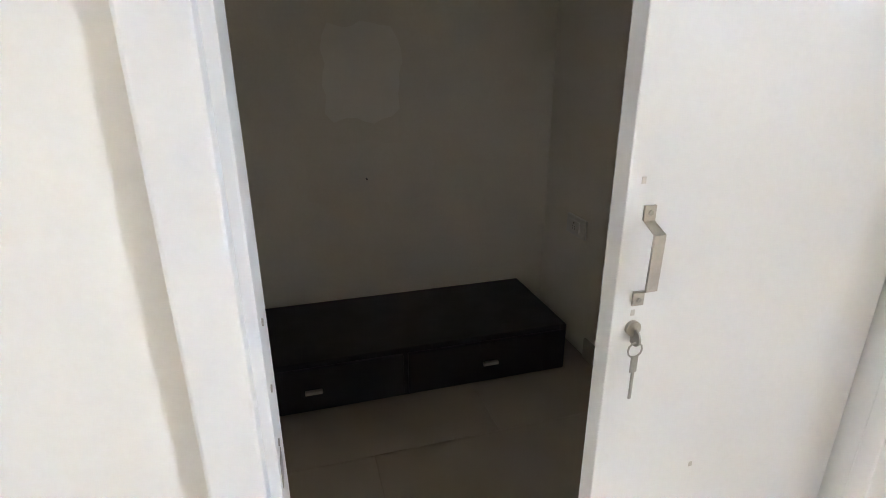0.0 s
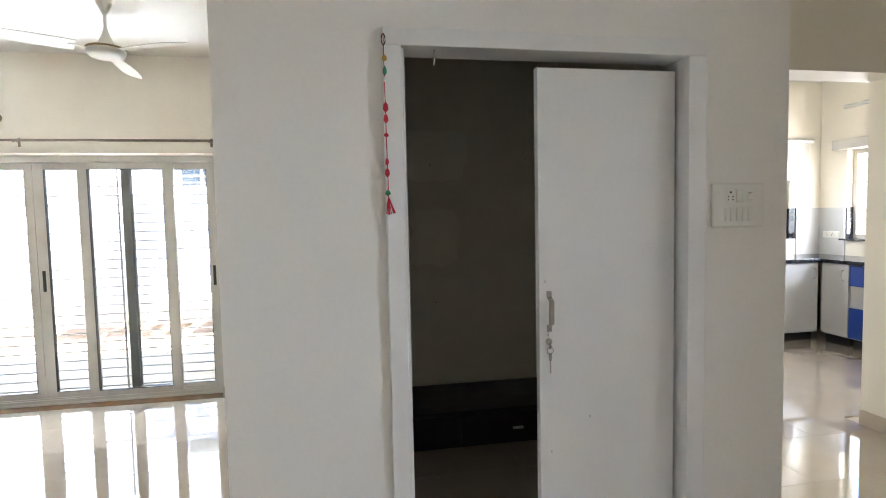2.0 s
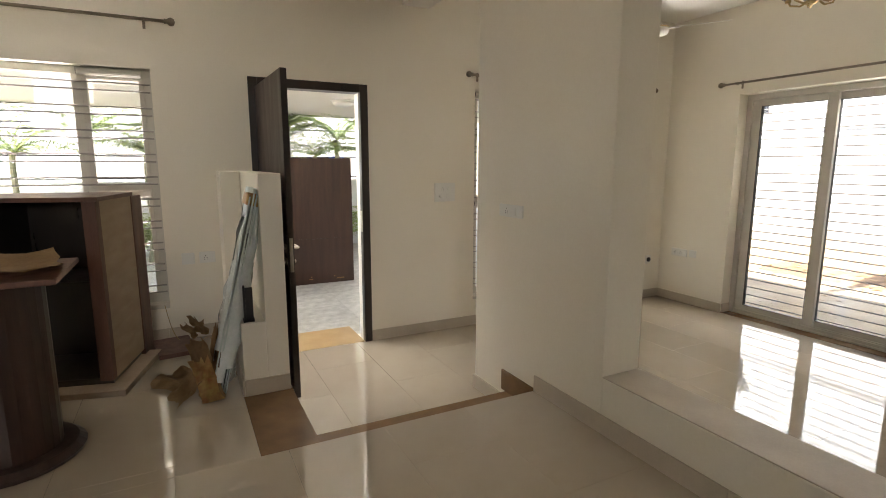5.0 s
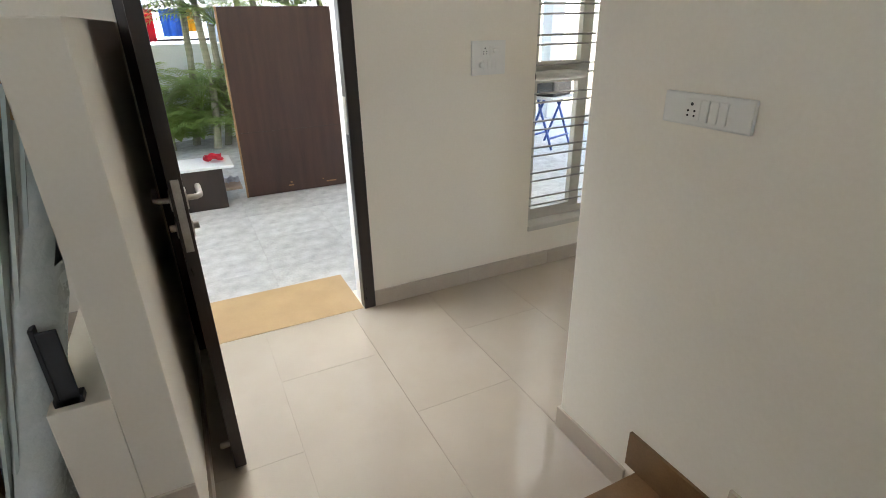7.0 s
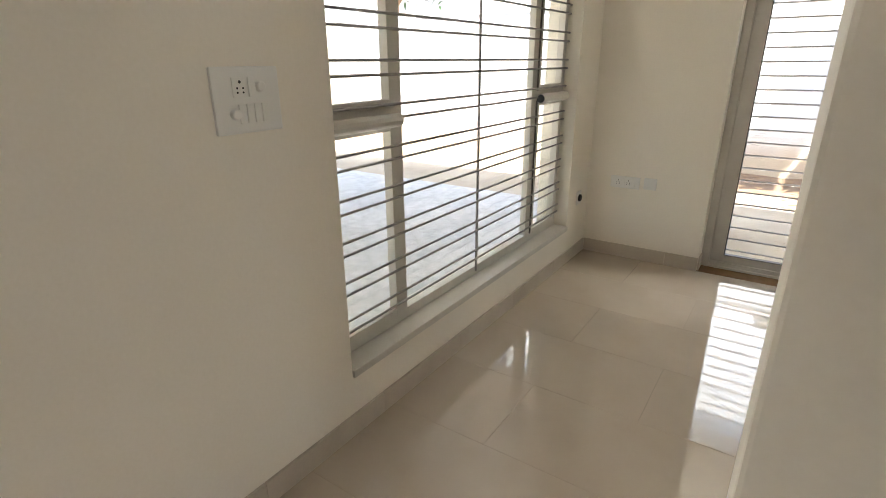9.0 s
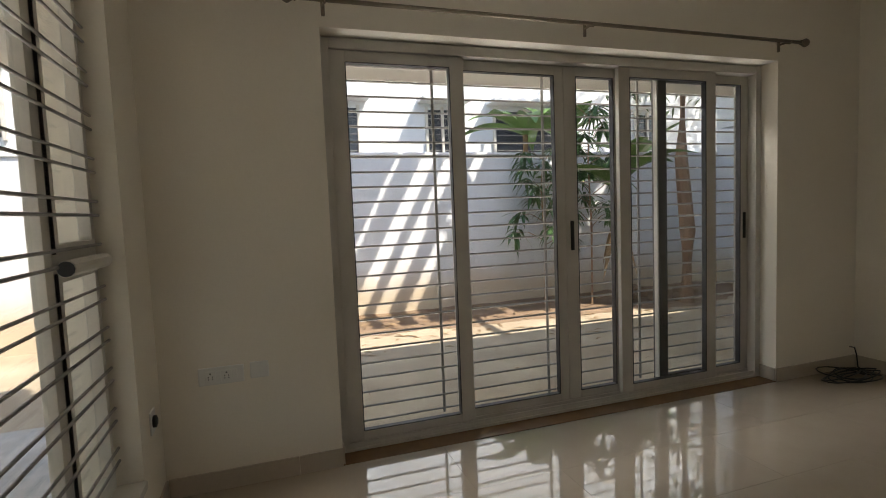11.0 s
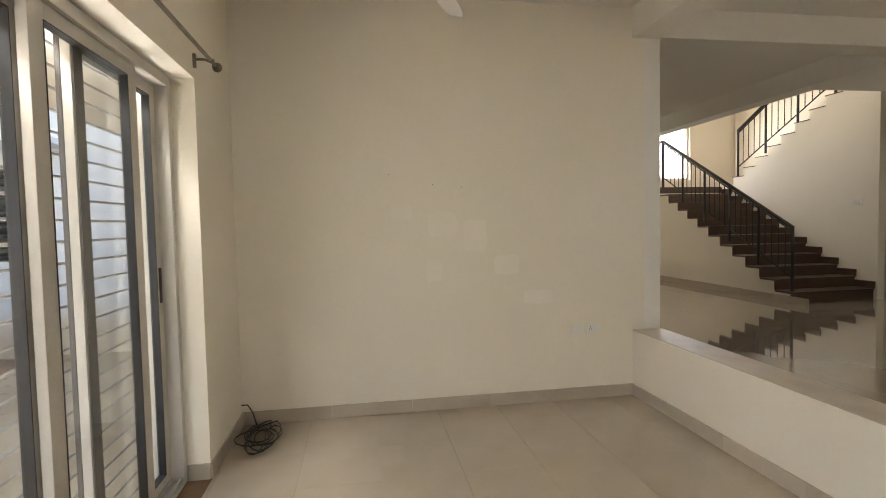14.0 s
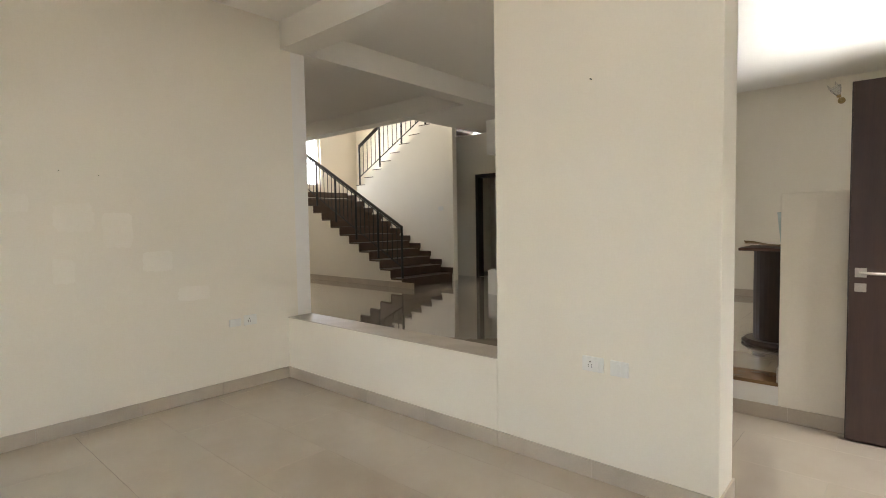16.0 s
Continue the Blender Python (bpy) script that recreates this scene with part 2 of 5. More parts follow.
WW2 = (-4.25, -2.13, 0.53, 2.20)
wall_with_holes("wall_west", "x", -0.23, 0, -7.2, Y_N + 0.30, -0.2, CEIL, [(-1.498, -0.565, 0.0, 2.20), WW1, WW2], M_WALL, "cream painted wall with the entrance door and windows")
wall_with_holes("wall_north", "y", Y_N, Y_N + 0.30, 0, X_E + 0.23, -0.2, CEIL, [(0.83, 3.91, 0.0, 2.25)], M_WALL, "cream painted wall with the sliding glass doors")
structure("wall_east", box(X_E, X_E + 0.23, -0.10, Y_N, -0.2, CEIL), M_WALL, "plain cream wall with faint patches", "wall")
structure("wall_pillar", box(1.255, 2.46, -T, 0, 0, CEIL, 0.006), M_WALL, "broad cream plastered pillar beside the steps", "pillar")
structure("wall_ledge", box(2.46, X_E, -T, 0, 0, 0.53, 0.008), M_WALL, "low cream plastered ledge between hall and living room", "ledge")
structure("ledge_cap", box(2.46, X_E, -T, 0.004, 0.53, 0.536, 0.002), M_CAP, "grey-brown capping of the low ledge, darker than its faces", "ledge")
structure("beam_living", box(0, 1.255, -T, 0, BEAM, CEIL), M_CEIL, "cream ceiling beam over the entry", "beam")
structure("beam_opening", box(2.46, X_E, -T, 0, BEAM, CEIL), M_CEIL, "cream ceiling beam over the ledge opening", "beam")
structure("beam_hall", box(4.69, 4.92, -7.2, -T, BEAM, CEIL), M_CEIL, "cream ceiling beam across the hall", "beam")
structure("beam_stair", box(4.92, 11.6, -3.0, -2.77, BEAM - 0.0, CEIL), M_CEIL, "cream ceiling beam before the staircase", "beam")
structure("ceiling", box(-0.23, X_E + 0.23, -T, Y_N + 0.30, CEIL, CEIL + 0.15), M_CEIL, "cream painted ceiling", "ceiling")
structure("ceiling_hall", box(-0.23, 11.83, -3.0, -T, CEIL, CEIL + 0.15), M_CEIL, "cream painted hall ceiling", "ceiling")
structure("ceiling_hall_south", box(-0.23, 6.9, -7.2, -3.0, CEIL, CEIL + 0.15), M_CEIL, "cream painted hall ceiling", "ceiling")
structure("ceiling_kitchen", box(4.95, 11.83, -T, 3.83, CEIL, CEIL + 0.15), M_CEIL, "cream painted kitchen ceiling", "ceiling")
wall_with_holes("wall_closet", "y", -T, -0.10, X_E, 6.76, HALL - 0.02, CEIL, [(5.27, 6.40, HALL - 0.02, 2.20)], M_WHITE_WALL, "off-white wall with a white door")
structure("wall_closet_back", box(4.95, 6.58, 1.53, 1.83, HALL - 0.02, CEIL), M_WALL, "cream wall of the small room", "wall")
structure("wall_closet_side", box(6.58, 6.76, -0.10, 1.83, HALL - 0.02, CEIL), M_WALL, "cream wall of the small room", "wall")
wall_with_holes("wall_south", "y", -5.98, -5.75, -0.23, 7.6, -0.2, CEIL, [(6.32, 7.05, HALL, 2.30)], M_WALL, "cream wall at the end of the hall")
structure("wall_back_room", add_box(add_box(box(5.6, 7.8, -7.2, -7.0, -0.2, CEIL), 5.6, 5.8, -7.0, -5.98, -0.2, CEIL), 7.6, 7.8, -7.0, -5.98, -0.2, CEIL), M_WALL, "cream wall of the back room", "wall")

# entry stub wall, granite border and step
bm = box(0, 1.255, -1.625, -1.505, 0, 1.505, 0.004)
add_box(bm, 0, 1.255, -1.755, -1.625, 0, 0.675, 0.004)
add_box(bm, 0, 0.33, -1.755, -1.625, 0.675, 1.505, 0.004)
structure("wall_stub", bm, M_WALL, "low cream partition wall beside the entrance door", "wall")
structure("step_border", box(1.255, 1.935, -1.765, -1.495, 0.225, HALL, 0.003), M_BROWN, "brown granite border of the raised hall", "step")
structure("step_border_riser", box(1.255, 1.935, -1.74, -1.505, 0, 0.225), M_WHITE_WALL, "cream plastered riser below the granite border", "step")
structure("step_tread", box(1.645, 1.935, -1.505, -T, 0.11, 0.13, 0.003), M_BROWN, "brown granite step between entry and hall", "step")
structure("step_riser", box(1.655, 1.935, -1.505, -T, 0, 0.11), M_BROWN, "brown granite riser", "step")

# kitchen shell and the hall's east side
wall_with_holes("wall_kitchen_front", "y", 0.58, 0.78, 6.76, 10.75, HALL - 0.02, CEIL, [(6.76, 8.30, HALL - 0.02, 2.40)], M_WALL, "cream wall with the opening to the kitchen")
structure("wall_hall_east", box(8.30, 8.5, -1.9, 0.58, HALL - 0.02, CEIL), M_WALL, "cream wall of the hall", "wall")
structure("wall_hall_corner", box(8.5, 11.4, -2.1, -1.9, HALL - 0.02, CEIL), M_WALL, "cream wall of the hall", "wall")
wall_with_holes("wall_kitchen_north", "y", 3.25, 3.45, 6.53, 10.75, HALL - 0.02, CEIL, [(9.25, 10.2, 1.31, 2.2)], M_WALL, "cream kitchen wall with a small window")
wall_with_holes("wall_kitchen_east", "x", 10.52, 10.75, 0.78, 3.25, HALL - 0.02, CEIL, [(1.7, 2.92, 1.30, 2.28)], M_WALL, "stained cream kitchen wall with a window")
structure("wall_kitchen_west", box(6.53, 6.76, 1.83, 3.25, HALL - 0.02, CEIL), M_WALL, "cream kitchen wall", "wall")
structure("floor_kitchen", box(6.76, 10.75, 0.9, 3.45, HALL - 0.03, HALL - 0.002), M_TILE, "cream tiled kitchen floor", "floor")

structure("ceiling_back_room", box(5.6, 7.8, -7.2, -5.98, 2.5, 2.6), M_CEIL, "cream back room ceiling", "ceiling")

# stairwell
wall_with_holes("wall_stair_east", "x", 11.4, 11.63, -6.5, -1.9, HALL - 0.02, 6.2, [(-5.15, -3.7, 2.30, 3.75)], M_WALL, "cream stairwell wall with a tall window")
structure("wall_stair_south", box(7.6, 11.63, -6.5, -6.27, HALL - 0.02, 6.2), M_WALL, "cream stairwell wall", "wall")
structure("wall_stair_upper", box(6.9, 11.63, -3.0, -2.77, CEIL + 0.15, 6.2), M_WALL, "cream stairwell wall", "wall")
structure("wall_stair_west", box(6.67, 6.9, -6.5, -2.77, CEIL + 0.15, 6.2), M_WALL, "cream stairwell wall", "wall")
structure("ceiling_stair", box(6.67, 11.63, -6.5, -2.77, 6.2, 6.35), M_CEIL, "cream stairwell ceiling", "ceiling")

STEP, RISE, SX, LAND = 0.281, 0.15, 6.98, 2.05


def staircase():
    s = thing("staircase", (0, 0, 0), "two-flight staircase with dark brown treads and cream side wall", "staircase")
    for i in range(11):
        part("tread", box(SX + i * STEP - 0.015, SX + (i + 1) * STEP + 0.0, -4.9, -3.59, HALL + (i + 1) * RISE - 0.025, HALL + (i + 1) * RISE, 0.004), M_STAIR, s)
        part("riser", box(SX + i * STEP, SX + i * STEP + 0.02, -4.9, -3.6, HALL + i * RISE, HALL + (i + 1) * RISE - 0.025), M_STAIR, s)
        part("skirting", box(SX + i * STEP - 0.015, SX + (i + 1) * STEP, -4.915, -4.9, HALL + (i + 1) * RISE, HALL + (i + 1) * RISE + 0.10), M_STAIR, s)
        part("side_wall", box(SX + i * STEP + 0.001, SX + (i + 1) * STEP + 0.001, -4.9, -3.602, HALL - 0.012, HALL + (i + 1) * RISE - 0.025), M_WALL, s)
    x_land = SX + 11 * STEP
    part("landing", box(x_land, 11.4, -6.27, -3.6, LAND - 0.12, LAND), M_STAIR, s)
    part("landing_wall", box(x_land, x_land + 0.1, -4.9, -3.6, HALL - 0.012, LAND - 0.12), M_WALL, s)
    part("landing_side", box(x_land + 0.1, 11.4, -3.7, -3.6, HALL - 0.012, LAND - 0.12), M_WALL, s)
    part("spine_wall", box(9.75, x_land + 0.05, -5.03, -4.915, HALL, LAND + 0.02), M_WALL, s)
    for i in range(10):
        x1, x0, z = 9.75 - i * STEP, 9.75 - (i + 1) * STEP, LAND + (i + 1) * RISE
        part("spine_wall", box(x0, x1, -5.03, -4.915, HALL - 0.012, z), M_WALL, s)
        part("upper_tread", box(x0, x1 + 0.015, -6.27, -5.03, z - 0.03, z), M_STAIR, s)
        part("upper_riser", box(x1 - 0.02, x1, -6.27, -5.03, z - RISE, z - 0.03), M_STAIR, s)
        part("upper_nosing", box(x0 - 0.0, x1 + 0.012, -5.035, -4.905, z, z + 0.014), M_STAIR, s)
    return s


def railing(name, x0, z0, x1, z1, y, count, label):
    """A sloping black iron railing: timber handrail, bottom bar, posts and thin balusters."""
    r = thing(name, (0, 0, 0), label, "railing")
    part("handrail", tube([(x0, y, z0 + 0.84), (x1, y, z1 + 0.84)], 0.028, 8), M_BLACKWOOD, r)
    part("top_bar", tube([(x0, y, z0 + 0.79), (x1, y, z1 + 0.79)], 0.010, 6), M_BLACK, r)
    part("bottom_bar", tube([(x0, y, z0 + 0.15), (x1, y, z1 + 0.15)], 0.011, 6), M_BLACK, r)
    for i in range(count + 1):
        f = i / count
        x, z = x0 + (x1 - x0) * f, z0 + (z1 - z0) * f
        if i % 5 == 0:
            part("post", rod((x, y, z - 0.04), (x, y, z + 0.83), 0.020, seg=8), M_BLACK, r)
        else:
            part("baluster", rod((x, y, z + 0.15), (x, y, z + 0.79), 0.0075, seg=6), M_BLACK, r)
    return r


M_STAIR = material("stair_granite", (0.105, 0.062, 0.038), 0.3, second=(0.07, 0.04, 0.025), scale=6, fine=150, bump=0.02)
staircase()
railing("stair_railing", SX + 0.06, HALL + 0.19, SX + 11 * STEP, LAND + 0.04, -3.66, 25, "black iron lower stair railing with a dark handrail")
railing("landing_railing", SX + 11 * STEP + 0.02, LAND + 0.04, 11.35, LAND + 0.04, -3.66, 10, "black iron landing railing")
railing("upper_railing", 9.70, LAND + 0.19, 7.0, LAND + 0.19 + 2.7 * RISE / STEP, -4.97, 20, "black iron upper stair railing with a dark handrail")
structure("ledge_far", box(4.69, 5.34, -4.05, -3.82, HALL - 0.012, 0.62), M_WHITE_WALL, "low cream ledge across the hall", "ledge")
structure("lintel_far", box(4.69, 5.34, -4.05, -3.82, 2.36, BEAM), M_CEIL, "cream drop beam across the hall", "beam")


# ---- sliding glass doors ----
def sliding_panel(name, x0, x1, y, z0, z1, mat, label, rail=0.055, handle=0):
    p = thing(name, (0, 0, 0), label, "sliding door", "sliding door panels")
    for a, b in ((x0, x0 + rail), (x1 - rail, x1)):
        part("stile", box(a, b, y - 0.018, y + 0.018, z0, z1, 0.003), mat, p)
    part("top_rail", box(x0 + rail, x1 - rail, y - 0.018, y + 0.018, z1 - 0.06, z1, 0.003), mat, p)
    part("bottom_rail", box(x0 + rail, x1 - rail, y - 0.018, y + 0.018, z0, z0 + 0.05, 0.003), mat, p)
    g = part("pane", box(x0 + rail - 0.005, x1 - rail + 0.005, y - 0.003, y + 0.003, z0 + 0.045, z1 - 0.055), M_GLASS, p, "clear glass pane")
    g.visible_shadow = False
    for a, b in ((x0 + rail - 0.001, x0 + rail + 0.004), (x1 - rail - 0.004, x1 - rail + 0.001)):
        part("gasket", box(a, b, y - 0.0195, y + 0.0195, z0 + 0.05, z1 - 0.06), M_BLACK, p, "black rubber gasket")
    for c, e in ((z0 + 0.049, z0 + 0.053), (z1 - 0.063, z1 - 0.059)):
        part("gasket", box(x0 + rail + 0.004, x1 - rail - 0.004, y - 0.0195, y + 0.0195, c, e), M_BLACK, p, "black rubber gasket")
    if handle:
        hx = x1 - rail / 2 if handle > 0 else x0 + rail / 2
        part("handle", box(hx - 0.013, hx + 0.013, y - 0.024, y - 0.016, 1.03, 1.22, 0.004), M_BLACK, p, "recessed black handle")
    return p


def sliding_frame():
    f = thing("door_sliding", (0, 0, 0), "grey aluminium outer frame of the sliding doors", "door frame", kind="structure")
    part("jamb", box(0.832, 0.885, 3.17, 3.325, 0.02, 2.245, 0.003), M_FRAME, f)
    part("jamb", box(3.86, 3.908, 3.17, 3.325, 0.02, 2.245, 0.003), M_FRAME, f)
    part("head", box(0.885, 3.86, 3.17, 3.325, 2.19, 2.245, 0.003), M_FRAME, f)
    for k in range(3):
        part("track", box(0.885, 3.86, 3.178 + k * 0.052, 3.190 + k * 0.052, 0.02, 0.05, 0.002), M_FRAME, f)
    part("track_base", box(0.832, 3.908, 3.17, 3.325, 0.003, 0.02, 0.002), M_FRAME, f)


sliding_frame()
sliding_panel("sliding_door", 0.885, 1.645, 3.208, 0.052, 2.188, M_FRAME, "grey aluminium framed sliding glass door", 0.085)
sliding_panel("sliding_door", 1.57, 2.33, 3.256, 0.052, 2.188, M_FRAME, "grey aluminium framed sliding glass door", 0.065)
sliding_panel("sliding_door", 2.332, 2.79, 3.256, 0.052, 2.188, M_FRAME, "grey aluminium framed sliding glass door with black handle", 0.088, handle=-1)
sliding_panel("sliding_door", 2.71, 3.512, 3.208, 0.052, 2.188, M_FRAME, "grey aluminium framed sliding glass door", 0.085)
sliding_panel("sliding_door", 3.05, 3.862, 3.256, 0.052, 2.188, M_FRAME, "grey aluminium framed sliding door with black handle", 0.07, handle=1)
part("mesh_stile", box(3.06, 3.128, 3.28, 3.30, 0.052, 2.188, 0.002), M_DFRAME, bpy.data.objects["door_sliding"], "dark meeting stile")
part("mesh_stile", box(3.058, 3.126, 3.232, 3.2375, 0.052, 2.188, 0.001), M_DFRAME, bpy.data.objects["door_sliding"], "dark meeting stile")


def grille(name, u0, u1, z0, z1, at, axis, pitch, verts, label, r=0.0064):
    """Horizontal painted bars, with upright flats where verts says."""
    g = thing(name, (0, 0, 0), label, "window grille")
    n = int((z1 - z0) / pitch)
    for i in range(n + 1):
        z = z0 + i * pitch
        a, b = ((u0, at, z), (u1, at, z)) if axis == "y" else ((at, u0, z), (at, u1, z))
        part("bar", rod(a, b, r, seg=6), M_BAR, g)
    for u in verts:
        bm = box(u - 0.008, u + 0.008, at + 0.006, at + 0.014, z0 - 0.03, z1 + 0.03) if axis == "y" else box(at - 0.014, at - 0.006, u - 0.008, u + 0.008, z0 - 0.03, z1 + 0.03)
        part("upright", bm, M_BAR, g)
    return g


grille("door_grille", 0.84, 3.90, 0.10, 2.18, 3.335, "y", 0.0855, (0.86, 1.50, 2.24, 2.98, 3.86), "grey painted horizontal security bars outside the sliding doors")
structure("sill_sliding", box(0.83, 3.91, Y_N - 0.005, 3.17, -0.004, 0.004), M_BROWN, "brown stone threshold strip of the sliding doors", "sill")


# ---- casement windows ----
def casement(name, y0, y1, z0, z1, label, mid0, mid1, ztr):
    """Cream frame in the west wall: narrow two-sash bays on both sides of a fixed middle light."""
    w = thing(name, (0, 0, 0), label, "window", kind="structure")
    xa, xb = -0.135, -0.095

    def f(a, b, c, d, p=w, x0=xa, x1=xb, n="window_frame"):
        return part(n, box(x0, x1, a, b, c, d, 0.003), M_WFRAME, p)
    f(y0, y1, z0, z0 + 0.05)
    f(y0, y1, z1 - 0.05, z1)
    for a in (y0, y1 - 0.05, mid0 - 0.06, mid1):
        f(a, a + (0.05 if a in (y0, y1 - 0.05) else 0.06), z0 + 0.05, z1 - 0.05)
    part("window_sill", box(-0.095, 0.012, y0, y1, z0 - 0.03, z0 + 0.003, 0.004), M_WFRAME, w)
    for a, b in ((y0 + 0.05, mid0 - 0.06), (mid1 + 0.06, y1 - 0.05)):
        f(a, b, ztr - 0.03, ztr + 0.03)
        for c, d in ((z0 + 0.05, ztr - 0.03), (ztr + 0.03, z1 - 0.05)):
            s = part("sash", box(xa + 0.01, xb + 0.012, a, a + 0.028, c, d, 0.002), M_WFRAME, w)
            for e in ((b - 0.028, b, c, d), (a + 0.028, b - 0.028, c, c + 0.03), (a + 0.028, b - 0.028, d - 0.03, d)):
                part("sash_rail", box(xa + 0.01, xb + 0.012, *e, 0.002), M_WFRAME, s)
            g = part("pane", box(-0.125, -0.12, a + 0.03, b - 0.03, c + 0.03, d - 0.03), M_GLASS, w)
            g.visible_shadow = False
            part("blind_roll", tube([(-0.055, a - 0.02, d + 0.015), (-0.055, b - 0.01, d + 0.015)], 0.027, 12), M_WFRAME, w, "rolled cream insect screen cassette")
            part("blind_end", rod((-0.055, a - 0.024, d + 0.015), (-0.055, a - 0.02, d + 0.015), 0.024, seg=12), M_BLACK, w, "black end cap")
            part("guide", box(-0.094, -0.084, a + 0.0, a + 0.012, c, d), M_BLACK, w, "black screen guide")
    g = part("pane", box(-0.125, -0.12, mid0, mid1, z0 + 0.05, z1 - 0.05), M_GLASS, w)
    g.visible_shadow = False
    return w


M_WFRAME = material("cream_window_frame", (0.62, 0.59, 0.52), 0.42, second=(0.54, 0.51, 0.44), scale=6, fine=120, bump=0.02)
casement("window_1", *WW1, "cream framed tall window with side sashes", 0.94, 2.17, 1.20)
casement("window_2", *WW2, "cream framed tall window behind stacked furniture", -3.78, -2.60, 1.36)
def paired_grille(y0, y1, z_first, count, upright, label):
    """Bars in pairs across the inner side of a window frame."""
    g = thing("window_grille", (0, 0, 0), label, "window grille")
    for i in range(count):
        for z in (z_first + i * 0.16, z_first + i * 0.16 + 0.051):
            part("bar", rod((-0.076, y0, z), (-0.076, y1, z), 0.0058, seg=8), M_BAR, g)
    part("upright", box(-0.090, -0.082, upright - 0.008, upright + 0.008, z_first - 0.08, z_first + count * 0.16 - 0.06, 0.001), M_BAR, g)
    return g


paired_grille(0.48, 2.645, 0.391, 12, 1.54, "pale grey painted horizontal bars in pairs across the tall window")
paired_grille(-4.24, -2.14, 0.61, 10, -3.2, "pale grey painted horizontal bars in pairs behind the stacked furniture")


# ---- entrance door ----
d = thing("door_1", (0, 0, 0), "dark brown entrance door frame", "door frame", kind="structure")
part("jamb", box(-0.12, 0.012, -1.498, -1.432, 0, 2.2, 0.004), M_BLACKWOOD, d)
part("jamb", box(-0.05, 0.012, -0.631, -0.565, 0, 2.2, 0.004), M_BLACKWOOD, d)
part("head", box(-0.12, 0.012, -1.432, -0.631, 2.134, 2.2, 0.004), M_BLACKWOOD, d)
part("strike_plate", box(-0.04, 0.004, -0.634, -0.629, 0.98, 1.16, 0.001), M_STEEL, d, "steel strike plate")
structure("door_reveal", box(-0.16, -0.05, -0.622, -0.565, 0, 2.2), M_WHITE_WALL, "white outer door reveal", "door frame")
structure("threshold", box(-0.48, -0.001, -1.431, -0.632, -0.08, 0.003, 0.003), M_YELLOW, "yellow stone threshold of the entrance", "threshold")
leaf = thing("entrance_door", (0.012, -1.43, 0), "open dark brown veneered entrance door", "door", rz=2.0)
part("leaf", box(0.0, 0.88, -0.02, 0.02, 0.012, 2.13, 0.003), M_DARKWOOD, leaf)
part("leaf_edge", box(0.88, 0.886, -0.019, 0.019, 0.013, 2.129), M_BLACKWOOD, leaf)

# ---- closet door ----
d = thing("door_2", (0, 0, 0), "white painted door frame of the small room", "door frame", kind="structure")
for a, b, e in ((5.247, 5.307, 1), (6.332, 6.405, -1)):
    part("jamb", box(a, b, -0.262, -0.225, HALL, 2.178, 0.004), M_WHITE_DOOR, d)
    part("stop", box(5.27, 5.320, -0.225, -0.12, HALL, 2.182, 0.003) if e > 0 else box(6.338, 6.40, -0.225, -0.12, HALL, 2.182, 0.003), M_WHITE_DOOR, d)
part("head", box(5.247, 6.405, -0.262, -0.225, 2.178, 2.236, 0.004), M_WHITE_DOOR, d)
part("head_stop", box(5.320, 6.338, -0.225, -0.12, 2.182, 2.199, 0.003), M_WHITE_DOOR, d)
for z in (1.08, 1.16, 1.25):
    part("strike_screw", rod((5.3195, -0.19, z), (5.322, -0.19, z), 0.005, seg=8), M_STEEL, d)
part("strike_plate", box(5.319, 5.321, -0.205, -0.175, 1.02, 1.06), M_STEEL, d)
part("hook", tube([(5.42, -0.225, 2.18), (5.42, -0.23, 2.15), (5.42, -0.225, 2.13)], 0.003, 5), M_STEEL, d, "small steel hook")
cl = thing("closet_door", (6.33, -0.19, HALL), "white enamel door standing half open with a key ring", "door")
part("leaf", box(-0.540, -0.004, 0.0, 0.035, 0.008, 1.893, 0.003), M_WHITE_DOOR, cl)

# low black unit in the small room
b = thing("drawer_unit", (0, 0, 0), "low black drawer unit standing on the floor", "drawer unit")
part("body", box(5.0, 6.44, 1.0, 1.53, HALL, 0.468, 0.006), M_BLACK, b)
for i in range(2):
    dr = part("drawer", box(5.02 + i * 0.715, 5.725 + i * 0.715 - 0.01, 0.984, 1.0, HALL + 0.015, 0.448, 0.004), M_BLACK, b)
    part("handle", box(5.33 + i * 0.72, 5.395 + i * 0.72, 0.966, 0.984, 0.345, 0.358, 0.003), M_STEEL, dr, "small steel handle")


# ---- hardware on the doors ----
M_KEY = material("worn_steel_keys", (0.42, 0.40, 0.36), 0.35, 0.9, scale=20, fine=200, amount=0.3, bump=0.03)
strap = [(0.0, 0.952), (0.0, 0.972), (0.024, 0.984), (0.026, 1.066), (0.0, 1.078), (0.0, 1.100)]
bm = bmesh.new()
rows = []
for k, (out, z) in enumerate(strap):
    rows.append([bm.verts.new((x, -out - lift, z + (0.002 if k in (1, 4) and lift == 0.001 else 0))) for x, lift in ((-0.512, 0.001), (-0.512, 0.0045), (-0.494, 0.0045), (-0.494, 0.001))])
for a, b in zip(rows, rows[1:]):
    for k in range(4):
        bm.faces.new((a[k], a[(k + 1) % 4], b[(k + 1) % 4], b[k]))
bm.faces.new(rows[0])
bm.faces.new(rows[-1][::-1])
bmesh.ops.recalc_face_normals(bm, faces=bm.faces)
part("strap_handle", bm, M_STEEL, cl, "flat bent steel pull handle")
